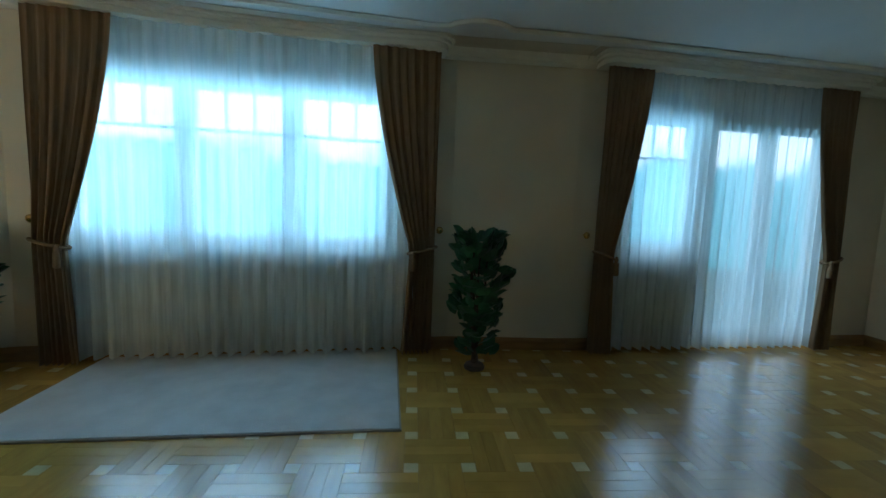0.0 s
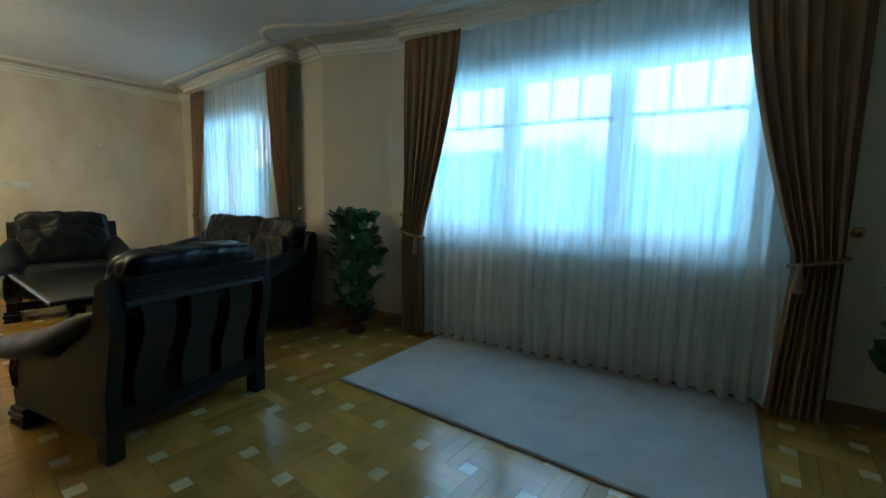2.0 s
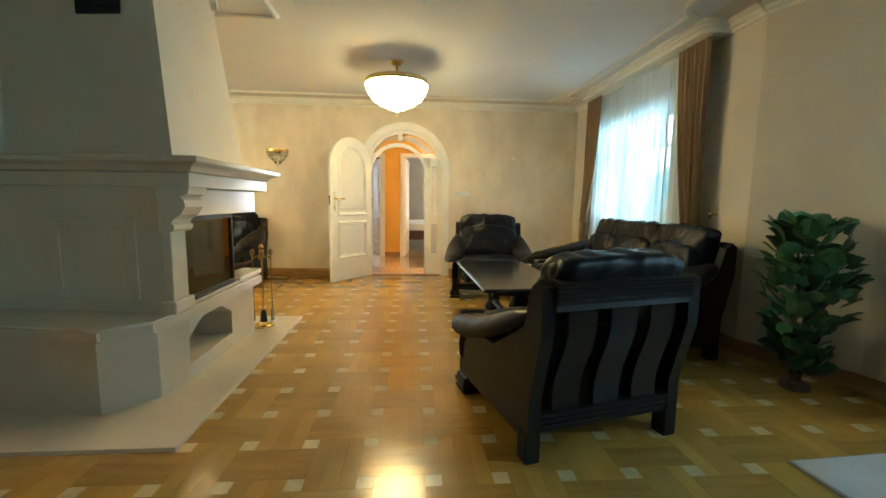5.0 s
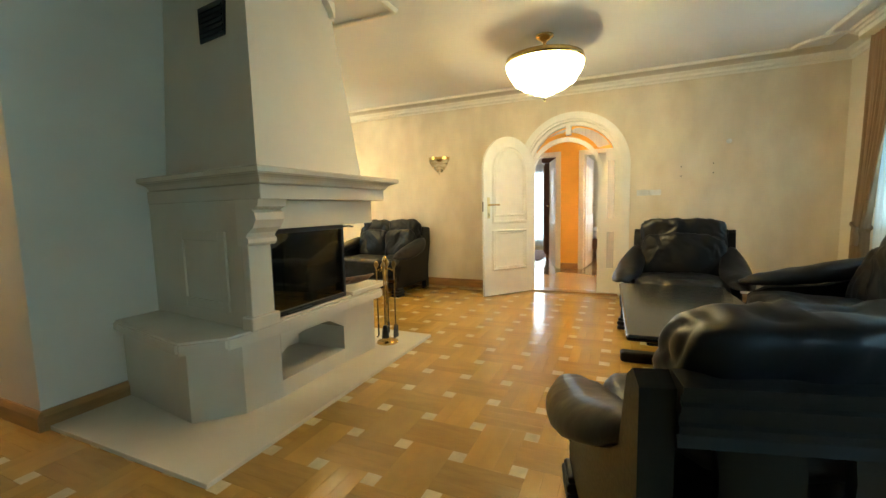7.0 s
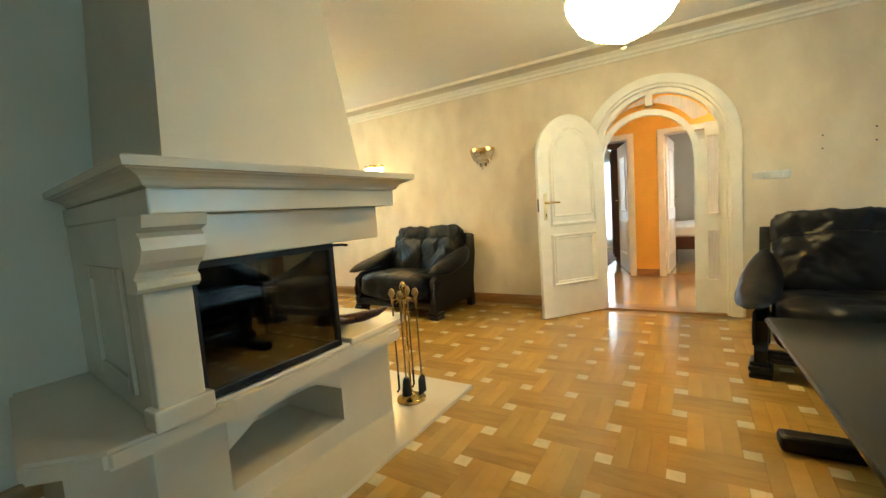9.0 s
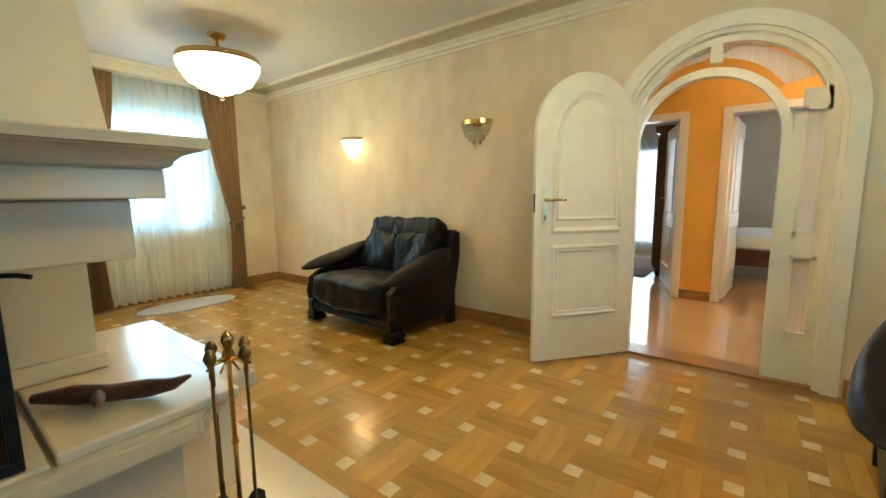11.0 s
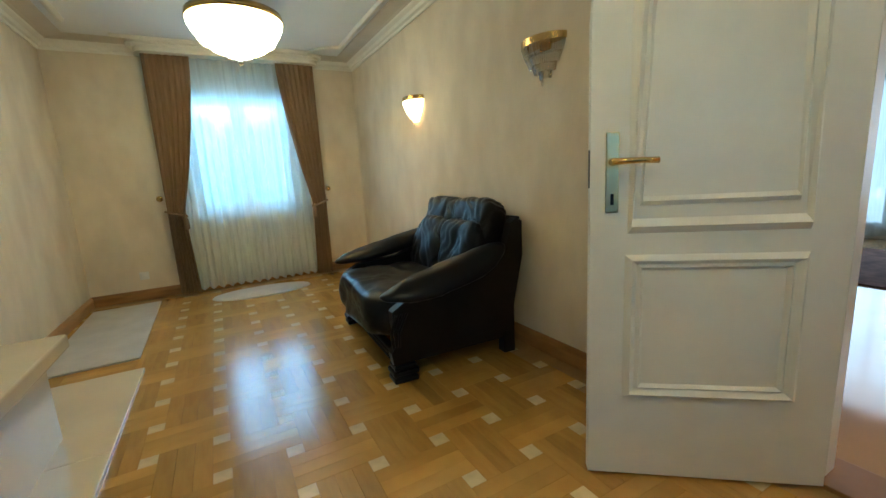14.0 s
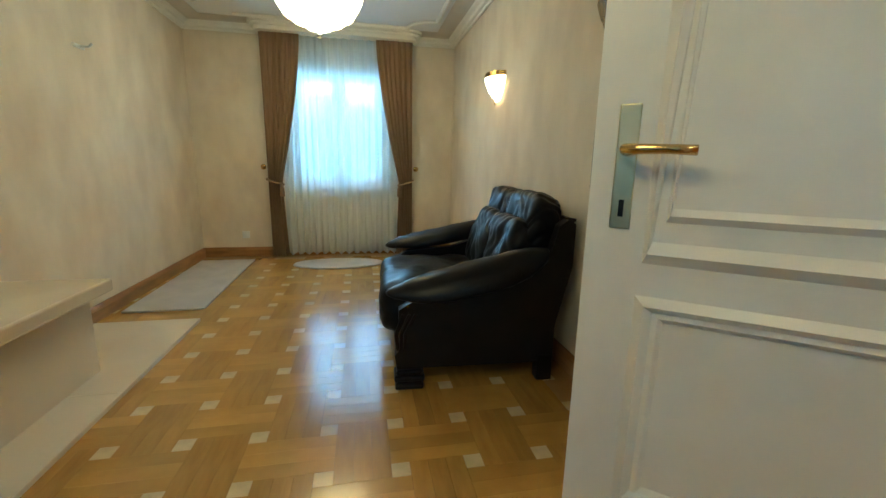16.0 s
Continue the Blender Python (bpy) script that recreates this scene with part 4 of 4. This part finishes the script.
# ---------- leather suite ----------
def seating(name, m, seats, seat_w, label, category, group=""):
    """Dark wooden frame with leather cushions. Local: faces +x, width along y, origin under the middle."""
    e = empty(name, m, label, category, group)
    w = seats * seat_w
    half = w / 2 + 0.08
    drop = 0.06 if seats == 1 else 0.0
    for sy in (-1, 1):
        for front in (1, 0):
            x = 0.33 if front else -0.36
            if front:
                bm = bmesh.new()
                for g, z0, z1 in ((0.070, 0.0, 0.03), (0.062, 0.03, 0.042), (0.074, 0.042, 0.072), (0.064, 0.072, 0.10)):
                    box(bm, x - g, x + g, sy * half - g * 0.8, sy * half + g * 0.8, z0, z1, bevel=0.009)
            else:
                bm = B(x - 0.04, x + 0.04, sy * half - 0.035, sy * half + 0.035, 0, 0.14, bevel=0.006)
            part("leg", bm, DARKWOOD, e)
        # curved side frame under the arm
        prof = [(0.39, 0.10), (0.40, 0.17), (0.36, 0.22), (0.38, 0.34), (0.38, 0.40 - drop), (0.28, 0.46 - drop), (-0.05, 0.49 - drop), (-0.26, 0.56), (-0.34, 0.62), (-0.39, 0.80), (-0.43, 0.83), (-0.47, 0.81), (-0.47, 0.60), (-0.40, 0.30), (-0.40, 0.10)]
        bm = prism(bmesh.new(), prof, *sorted((sy * (half - 0.03), sy * (half + 0.03))), "y")
        for k in range(3):
            tube(bm, [(0.385 - 0.016 * k, sy * (half + 0.03), 0.20), (0.395 - 0.022 * k, sy * (half + 0.032), 0.28), (0.36 - 0.03 * k, sy * (half + 0.03), 0.38)], 0.009, 6)
        part("side_frame", bm, DARKWOOD, e)
        # drooping padded arm
        bm = bmesh.new()
        bmesh.ops.create_cube(bm, size=2.0)
        bmesh.ops.subdivide_edges(bm, edges=bm.edges[:], cuts=12, use_grid_fill=True)
        for v in bm.verts:
            c = v.co / (abs(v.co.x) ** 3.2 + abs(v.co.y) ** 2.4 + abs(v.co.z) ** 2.4) ** (1 / 2.6)
            u = (c.x + 1) / 2
            lift = 0.53 + 0.02 * u - 0.06 * u ** 3 + 0.13 * (1 - u) ** 2.0 - drop * min(1, 2 * u)
            width = 0.075 + 0.045 * math.sin(math.pi * min(1, u * 0.95))
            v.co = Vector((-0.36 + 0.80 * u, sy * (half + 0.035 * u) + c.y * width, lift - (0.05 if c.y * sy > 0 else 0.02) * abs(c.y) ** 2 + c.z * (0.042 + 0.035 * (1 - u) - 0.2 * drop)))
            v.co += Vector((0, 0, 0.008 * noise.noise(v.co * 14)))
        part("armrest", bm, LEATHER, e, smooth=True)
    bm = B(0.34, 0.385, -half + 0.03, half - 0.03, 0.10, 0.17, bevel=0.008)
    for k in range(2):
        tube(bm, [(0.388, -half + 0.05, 0.12 + 0.028 * k), (0.388, half - 0.05, 0.12 + 0.028 * k)], 0.008, 6)
    part("front_rail", bm, DARKWOOD, e)
    tilt = Matrix.Translation((-0.36, 0, 0.14)) @ Matrix.Rotation(radians(-9), 4, "Y")
    for z0, z1 in ((0.0, 0.09), (0.58, 0.70)):
        h = (z1 - z0) / 6
        rail = [(0.03, z0), (0.03, z1), (-0.03, z1)]
        for k in range(5, 0, -1):
            rail += [(-0.03 if k % 2 else -0.022, z0 + h * (k + 0.35)), (-0.022 if k % 2 else -0.03, z0 + h * (k + 0.15))]
        rail.append((-0.03, z0))
        part("back_rail", prism(bmesh.new(), rail, -half + 0.03, half - 0.03, "y", tilt), DARKWOOD, e)
    n = max(3, int(3 * seats))
    for k in range(n):
        y = -half + 0.06 + (2 * half - 0.12) * (k + 0.5) / n
        ss = 0.55 * (2 * half) / n / 2
        left = [(y - ss + 0.018 * math.sin(6.3 * t), 0.09 + 0.49 * t) for t in [i / 8 for i in range(9)]]
        right = [(y + ss + 0.018 * math.sin(6.3 * t), 0.09 + 0.49 * t) for t in [i / 8 for i in range(9)]]
        part("back_slat", prism(bmesh.new(), left + right[::-1], -0.012, 0.012, "x", tilt), DARKWOOD, e)
    bw = seat_w + (0.10 if seats == 1 else 0.035)
    part("seat_cushion", cushion((0.84, w + 0.05, 0.30), (0.06, 0, 0.315), 5.5, pose(0, 0, 0, 0, -3), 0.03, seats, 26, 0.005), LEATHER, e, smooth=True)
    for k in range(seats):
        y = (k - (seats - 1) / 2) * seat_w
        part("back_cushion", cushion((0.20, bw, 0.48), (-0.25, y, 0.57), 4.2, pose(0, 0, 0, 0, -14), 0.024, k + 5, 30, 0.0075), LEATHER, e, smooth=True)
        part("headrest", cushion((0.19, bw, 0.34), (-0.36, y, 0.775), 5.0, pose(0, 0, 0, 0, -13), 0.018, k + 9, 30, 0.0075), LEATHER, e, smooth=True)
    return e


seating("loveseat", pose(-5.91, -2.50, 0, 0, 0, -3), 2, 0.46, "black leather two seat sofa with a dark carved wooden frame", "sofa")
seating("armchair", pose(-2.50, 0.90, 0, 0, 0, 194) @ Matrix.Diagonal((1, 1, 0.955, 1)), 1, 0.58, "black leather armchair with a dark slatted wooden back", "armchair", "leather armchairs")
seating("armchair", pose(-5.32, 1.05, 0, 0, 0, -8), 1, 0.62, "black leather armchair with puffy arms facing the coffee table", "armchair", "leather armchairs")
seating("sofa", pose(-3.98, 1.86, 0, 0, 0, -88), 3, 0.53, "black leather three seat sofa standing before the window", "sofa")

e = empty("coffee_table", pose(-3.82, 0.92, 0, 0, 0, 2), "black coffee table on a carved wooden pedestal", "coffee table")
part("tabletop", B(-0.66, 0.66, -0.33, 0.33, 0.475, 0.505, bevel=0.012), LACQUER, e)
part("apron", B(-0.56, 0.56, -0.24, 0.24, 0.43, 0.475, bevel=0.01), DARKWOOD, e)
for s in (-1, 1):
    part("foot_bar", B(s * 0.42 - 0.05, s * 0.42 + 0.05, -0.32, 0.32, 0.0, 0.07, bevel=0.02), DARKWOOD, e)
    part("pedestal", lathe(bmesh.new(), [(0.075, 0.07), (0.085, 0.11), (0.05, 0.16), (0.07, 0.26), (0.085, 0.33), (0.06, 0.40), (0.075, 0.43)], 16, pose(s * 0.42, 0, 0)), DARKWOOD, e, smooth=True)
part("stretcher", tube(bmesh.new(), [(-0.40, 0, 0.16), (0.40, 0, 0.16)], 0.028, 10), DARKWOOD, e)

# ---------- rugs ----------
e = empty("carpet", pose(-0.95, 2.44, 0, 0, 0, 3.5), "large pale grey wool rug with a thin brown edge", "rug")
part("wool_top", B(-1.06, 1.06, -0.62, 0.62, 0.002, 0.014, bevel=0.003), RUG, e)
part("binding", B(-1.07, 1.07, -0.63, 0.63, 0.0, 0.009), RUGEDGE, e)
e = empty("bath_mat", pose(-5.08, -4.58, 0), "oval pale mat under the end window", "rug")
bm = lathe(bmesh.new(), [(0.45, 0), (0.46, 0.005), (0.45, 0.014), (0.42, 0.016), (0.01, 0.016)], 40)
bmesh.ops.scale(bm, vec=(1.04, 0.5, 1), verts=bm.verts[:])
part("wool_top", bm, RUG, e)
e = empty("runner", pose(-3.90, -4.05, 0, 0, 0, 1), "pale grey rectangular runner beside the wall", "rug")
part("wool_top", B(-0.27, 0.27, -0.80, 0.80, 0, 0.014, bevel=0.004), RUG, e)
e = empty("passage_mat", pose(-1.98, -3.2, 0), "small pale mat in the passage", "rug")
part("wool_top", B(-0.18, 0.18, -0.4, 0.4, 0, 0.014, bevel=0.004), RUG, e)

# ---------- lamps ----------
def chandelier(x, y):
    e = empty("ceiling_lamp", pose(x, y, CEILING + 0.05), "lit crystal bowl ceiling lamp with a brass rim", "ceiling lamp", "crystal ceiling lamps")
    part("rose", lathe(bmesh.new(), [(0.075, -0.052), (0.075, -0.065), (0.04, -0.09), (0.014, -0.10), (0.014, -0.205), (0.03, -0.215)], 18), BRASS, e, smooth=True)
    n = 48
    part("rim", lathe(bmesh.new(), [(0.02, -0.20), (0.24, -0.225), (0.315, -0.24), (0.322, -0.285), (0.312, -0.285), (0.309, -0.245), (0.02, -0.215)], n), BRASS, e, smooth=True)
    for k, (r, z0, z1) in enumerate(((0.308, -0.265, -0.37), (0.27, -0.34, -0.43), (0.20, -0.42, -0.475), (0.11, -0.465, -0.515))):
        bm = bmesh.new()
        m = int(r * 150)
        r2 = r - 0.03
        ring = [[], [], []]
        for i in range(2 * m):
            a = math.pi * i / m
            rr = (r + (0.006 if i % 2 else -0.004), r - 0.004 + (0.008 if i % 2 else -0.006), r2 + (0.004 if i % 2 else -0.006))
            for j, z in enumerate((z0, (z0 + z1) / 2, z1)):
                ring[j].append(bm.verts.new((rr[j] * math.cos(a), rr[j] * math.sin(a), z - (0.006 if i % 2 and j == 2 else 0))))
        for a, b in zip(ring, ring[1:]):
            for i in range(2 * m):
                bm.faces.new((a[i - 1], a[i], b[i], b[i - 1]))
        if k == 3:
            bm.faces.new(ring[2])
        part("crystal_tier", bm, BEADS, e, "rows of lit glass prisms")
    part("drop", lathe(bmesh.new(), [(0.004, -0.51), (0.012, -0.525), (0.005, -0.535), (0.014, -0.545), (0.02, -0.56), (0.014, -0.575), (0.003, -0.58)], 12), CRYSTAL, e, smooth=True)


chandelier(-4.78, -0.04)
chandelier(-5.06, -3.45)


def sconce(y, lit, label):
    e = empty("wall_sconce", pose(WX, y, 1.76), label, "wall lamp", "wall sconces")
    n = 14
    bm = bmesh.new()
    outer = [(0.115 * math.sin(a), -0.15 * math.cos(a)) for a in [math.pi * k / n for k in range(n + 1)]]
    prism(bm, outer, -0.012, 0.022, "z")
    part("band", bm, BRASS, e)
    for k, (r, z0, z1) in enumerate(((0.94, -0.012, -0.075), (0.78, -0.06, -0.115), (0.52, -0.105, -0.15), (0.26, -0.14, -0.18))):
        bm = bmesh.new()
        for i in range(n * 2):
            a0, a1 = math.pi * i / (2 * n), math.pi * (i + 0.75) / (2 * n)
            p = [(0.115 * r * math.sin(a), -0.15 * r * math.cos(a)) for a in (a0, a1)]
            am = (a0 + a1) / 2
            o = (0.115 * (r + 0.07) * math.sin(am), -0.15 * (r + 0.07) * math.cos(am))
            vs = [bm.verts.new((q[0] * s, q[1] * s, z)) for q, z, s in ((p[0], z0, 1), (p[1], z0, 1), (p[1], z1, 0.86), (p[0], z1, 0.86), (o, z0, 1), (o, z1, 0.84))]
            bm.faces.new((vs[0], vs[4], vs[5], vs[3])), bm.faces.new((vs[4], vs[1], vs[2], vs[5]))
        part("crystal_strand", bm, LITGLASS if lit else CRYSTAL, e)
    part("drop", lathe(bmesh.new(), [(0.003, -0.18), (0.010, -0.20), (0.003, -0.22)], 8, pose(0.03, 0, 0)), CRYSTAL, e)
    part("wall_plate", B(0, 0.008, -0.04, 0.04, -0.035, 0.02), BRASS, e)


sconce(-3.38, True, "lit brass and crystal wall sconce")
sconce(-1.76, False, "unlit brass and crystal wall sconce")
e = empty("wall_bracket", pose(AX, -3.35, 1.78), "small pale wall lamp bracket", "wall lamp")
part("plate", B(-0.02, 0, -0.05, 0.05, -0.012, 0.012, bevel=0.004), PLASTIC, e)
part("arm", tube(bmesh.new(), [(-0.02, 0, 0), (-0.07, 0, 0.0), (-0.09, 0, 0.02)], 0.007), PLASTIC, e)
for x, y in ((-1.85, -2.9), (-1.95, -3.4)):
    e = empty("spotlight", pose(x, y, CEILING), "recessed warm passage spotlight", "spotlight", "passage spotlights")
    part("ring", lathe(bmesh.new(), [(0.03, -0.001), (0.05, -0.001), (0.05, -0.012), (0.04, -0.015)], 16), BRASS, e)
    part("bulb", lathe(bmesh.new(), [(0.036, -0.012), (0.036, -0.017), (0.02, -0.022)], 12), SPOT, e)
    lamp = new("passage_lamp", bpy.data.lights.new("passage_lamp", "POINT"))
    lamp.data.energy, lamp.data.color, lamp.data.shadow_soft_size, lamp.location = 14, (1, 0.72, 0.36), 0.04, (x, y, CEILING - 0.08)
e = empty("wall_mirror", pose(-2.30, -3.1, 1.55), "brass framed picture on the passage wall", "picture")
bm = bmesh.new()
for a in ((-0.16, -0.14, -0.3, 0.3), (0.14, 0.16, -0.3, 0.3), (-0.14, 0.14, -0.3, -0.28), (-0.14, 0.14, 0.28, 0.3)):
    box(bm, 0, 0.02, *a)
part("frame", bm, BRASS, e)
part("backing", B(0.0, 0.008, -0.14, 0.14, -0.28, 0.28), PALE, e)

# ---------- plants ----------
def plant(x, y, seed, height=0.98, spread=0.24):
    rnd = random.Random(seed)
    e = empty("artificial_plant", pose(x, y, 0, 0, 0, seed * 70), "bushy dark green artificial ivy plant on brown stems", "plant", "artificial plants")
    part("foot", lathe(bmesh.new(), [(0.075, 0), (0.08, 0.015), (0.07, 0.035), (0.03, 0.05), (0.025, 0.09)], 20), BARK, e)
    bm = bmesh.new()
    tips = []
    for k in range(5):
        a = rnd.random() * 6.28
        r = 0.04 + 0.07 * rnd.random()
        pts = [(0.02 * math.cos(a), 0.02 * math.sin(a), 0.08)]
        for j in range(1, 7):
            f = j / 6
            pts.append((r * f * math.cos(a) + 0.03 * rnd.uniform(-1, 1), r * f * math.sin(a) + 0.03 * rnd.uniform(-1, 1), 0.08 + (height - 0.18) * f))
        tube(bm, pts, [0.014 - 0.0015 * j for j in range(7)], 6)
        tips += pts[1:]
    part("stem", bm, BARK, e, smooth=True)
    bm = bmesh.new()
    for k in range(220):
        z = 0.10 + (height - 0.08) * rnd.random() ** 0.8
        f = (z - 0.1) / (height - 0.1)
        lim = spread * (0.55 + 0.75 * f - 0.75 * max(0, f - 0.68) * 2.2) * (0.8 + 0.35 * noise.noise(Vector((seed, z * 6, 0))))
        a, r = rnd.random() * 6.28, lim * math.sqrt(rnd.uniform(0.12, 1.0))
        c = Vector((r * math.cos(a), r * math.sin(a), z))
        s = rnd.uniform(0.075, 0.125)
        rot = Euler((rnd.uniform(-1.5, -0.5), rnd.uniform(-0.6, 0.6), a + math.pi / 2 + rnd.uniform(-0.6, 0.6))).to_matrix()
        shape = [(0, 0.06, 0), (0.36, -0.04, 0.06), (0.55, 0.34, 0.09), (0.38, 0.72, 0.03), (0, 0.98, -0.12), (-0.38, 0.72, 0.03), (-0.55, 0.34, 0.09), (-0.36, -0.04, 0.06)]
        mid = [(0, 0.35, -0.04), (0, 0.72, -0.06)]
        v = [bm.verts.new(c + rot @ (Vector((p[0], -p[1], p[2])) * s)) for p in shape + mid]
        for f3 in ((0, 1, 8), (1, 2, 8), (2, 9, 8), (2, 3, 9), (3, 4, 9), (4, 5, 9), (5, 6, 9), (6, 8, 9), (6, 7, 8), (7, 0, 8)):
            bm.faces.new([v[i] for i in f3])
    part("foliage", bm, LEAF, e)


plant(-2.66, 2.45, 1)
plant(0.68, 2.76, 2, 1.0, 0.24)

# ---------- switches and sockets ----------
e = empty("light_switch", pose(WX, 0.84, 1.21), "row of white light switches", "switch")
for k in range(4):
    s = part("switch_plate", B(0, 0.010, -0.125 + k * 0.0625, -0.065 + k * 0.0625, -0.032, 0.032, bevel=0.003), PLASTIC, e)
    part("rocker", B(0.010, 0.015, -0.115 + k * 0.0625, -0.075 + k * 0.0625, -0.022, 0.022, bevel=0.002), PLASTIC, s)
e = empty("thermostat", pose(WX, 1.58, 1.72), "small white round wall sensor", "sensor")
part("body", lathe(bmesh.new(), [(0.025, 0), (0.025, 0.012), (0.018, 0.02)], 16, pose(0, 0, 0, 0, 90)), PLASTIC, e)
for y, z in ((1.15, 1.38), (1.15, 1.48), (1.45, 1.40), (1.45, 1.50)):
    tagged(part("wall_plug", lathe(bmesh.new(), [(0.006, 0), (0.006, 0.004)], 8, pose(WX, y, z, 0, 90)), IRON), "small dark screw hole in the wall", "wall plug", "wall plugs")
for m in (pose(-4.02, SY, 0.25, 0, 0, 90), pose(-3.05, 2.62, 0.25, 0, 0, -69)):
    e = empty("wall_socket", m, "white wall socket above the skirting", "socket", "wall sockets")
    part("plate", B(0, 0.010, -0.04, 0.04, -0.04, 0.04, bevel=0.003), PLASTIC, e)
    part("outlet", lathe(bmesh.new(), [(0.02, 0.010), (0.02, 0.013), (0.015, 0.013)], 14, pose(0, 0, 0, 0, 90)), PLASTIC, e)

# ---------- garden ----------
tagged(part("ground", B(-200, 200, 4.2, 300, -0.6, -0.5), GRASS), "green garden lawn", kind="structure")
tagged(part("ground", B(-200, 200, -300, -5.6, -0.6, -0.5), GRASS), "green garden lawn", kind="structure")


def backdrop(y, s):
    m = bpy.data.materials.new("glowing_garden_sheet")
    m.use_nodes = True
    t = m.node_tree
    t.nodes.remove(t.nodes["Principled BSDF"])
    # Emissive sheet: sky glare and hazy daylight are put into its height ramp.
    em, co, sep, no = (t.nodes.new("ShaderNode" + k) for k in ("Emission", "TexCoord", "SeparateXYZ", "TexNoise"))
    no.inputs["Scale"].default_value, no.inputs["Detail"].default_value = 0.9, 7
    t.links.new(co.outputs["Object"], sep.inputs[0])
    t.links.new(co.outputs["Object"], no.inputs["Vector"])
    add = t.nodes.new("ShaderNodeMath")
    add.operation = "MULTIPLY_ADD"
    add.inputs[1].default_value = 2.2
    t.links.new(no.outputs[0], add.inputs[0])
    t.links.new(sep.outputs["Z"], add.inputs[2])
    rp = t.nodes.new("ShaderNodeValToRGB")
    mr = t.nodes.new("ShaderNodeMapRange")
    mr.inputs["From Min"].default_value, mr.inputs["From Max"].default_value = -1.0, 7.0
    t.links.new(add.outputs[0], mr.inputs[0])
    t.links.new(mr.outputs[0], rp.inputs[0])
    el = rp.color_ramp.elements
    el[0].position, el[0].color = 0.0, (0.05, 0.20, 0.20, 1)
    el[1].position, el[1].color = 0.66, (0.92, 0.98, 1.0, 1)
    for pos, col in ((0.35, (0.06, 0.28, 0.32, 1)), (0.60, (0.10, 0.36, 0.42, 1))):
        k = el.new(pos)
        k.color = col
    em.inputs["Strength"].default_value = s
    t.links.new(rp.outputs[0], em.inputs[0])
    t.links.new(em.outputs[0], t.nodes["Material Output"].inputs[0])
    tagged(part("backdrop", B(-30, 30, y, y + 0.1, -0.5, 14), m), "glowing backdrop sheet with hazy trees and bright sky put into its colour", kind="structure")


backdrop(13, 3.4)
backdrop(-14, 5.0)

# ---------- parquet ----------
P, S, GAP = 0.27, 0.068, 0.0003
OX, OY = -5.46, -0.862


def parquet_pieces():
    for i in range(-4, 40):
        for j in range(-17, 18):
            x, y = OX + P * i, OY + P * j
            inside = WX < x < EX and SY < y < 3.6
            if not inside or (AX + 0.2 < x < -2.4 and y < BY - 0.1):
                continue
            flat = (i + j) % 2 == 0
            yield i, j, x, y, flat


def slab(vs, fs, x0, x1, y0, y1, z0=-0.006, z1=0.0):
    b = len(vs)
    c = 0.0003
    vs += [(x0, y0, z0), (x1, y0, z0), (x1, y1, z0), (x0, y1, z0), (x0 + c, y0 + c, z1), (x1 - c, y0 + c, z1), (x1 - c, y1 - c, z1), (x0 + c, y1 - c, z1)]
    fs += [(b + 4, b + 5, b + 6, b + 7), (b, b + 1, b + 5, b + 4), (b + 1, b + 2, b + 6, b + 5), (b + 2, b + 3, b + 7, b + 6), (b + 3, b, b + 4, b + 7)]


def raw(name, vs, fs, mat):
    me = bpy.data.meshes.new(name)
    me.from_pydata(vs, [], fs)
    me.materials.append(mat)
    return me


floor_ob = bpy.data.objects["floor"]
ov, of, uv, uf, mv, mf = [], [], [], [], [], []
strip_w = (P - S) / 3
lying, standing, inlay = [], [], []
slab(lying, standing, -(P + S) / 2 + GAP, (P + S) / 2 - GAP, -strip_w / 2 + GAP / 2, strip_w / 2 - GAP / 2)
me_flat = raw("strip", lying, standing, OAKOBJ)
a, b = [], []
slab(a, b, -strip_w / 2 + GAP / 2, strip_w / 2 - GAP / 2, -(P + S) / 2 + GAP, (P + S) / 2 - GAP)
me_up = raw("strip", a, b, OAKUPOBJ)
a, b = [], []
slab(a, b, -S / 2 + GAP, S / 2 - GAP, -S / 2 + GAP, S / 2 - GAP)
me_inlay = raw("inlay_square", a, b, MAPLE)
for i, j, x, y, flat in parquet_pieces():
    near = -5.6 < x < -4.0 and -2.6 < y < 0.35
    if near:
        ob = new("inlay_square", me_inlay)
        ob.parent, ob.location = floor_ob, (x, y, 0)
    else:
        slab(mv, mf, x - S / 2 + GAP, x + S / 2 - GAP, y - S / 2 + GAP, y + S / 2 - GAP)
    for k in range(3):
        off = S / 2 + strip_w * (k + 0.5)
        if near:
            ob = new("oak_strip", me_flat if flat else me_up)
            ob.parent = floor_ob
            ob.location = (x + P / 2, y + off, 0) if flat else (x + off, y + P / 2, 0)
        elif flat:
            slab(ov, of, x - S / 2 + GAP, x + P + S / 2 - GAP, y + off - strip_w / 2 + GAP / 2, y + off + strip_w / 2 - GAP / 2)
        else:
            slab(uv, uf, x + off - strip_w / 2 + GAP / 2, x + off + strip_w / 2 - GAP / 2, y - S / 2 + GAP, y + P + S / 2 - GAP)
for nm, v, f, mt in (("oak_strips", ov, of, OAK), ("oak_cross_strips", uv, uf, OAKUP), ("inlay_squares", mv, mf, MAPLE)):
    ob = new(nm, raw(nm, v, f, mt))
    ob.parent = floor_ob
    ob["kind"] = "stuff"
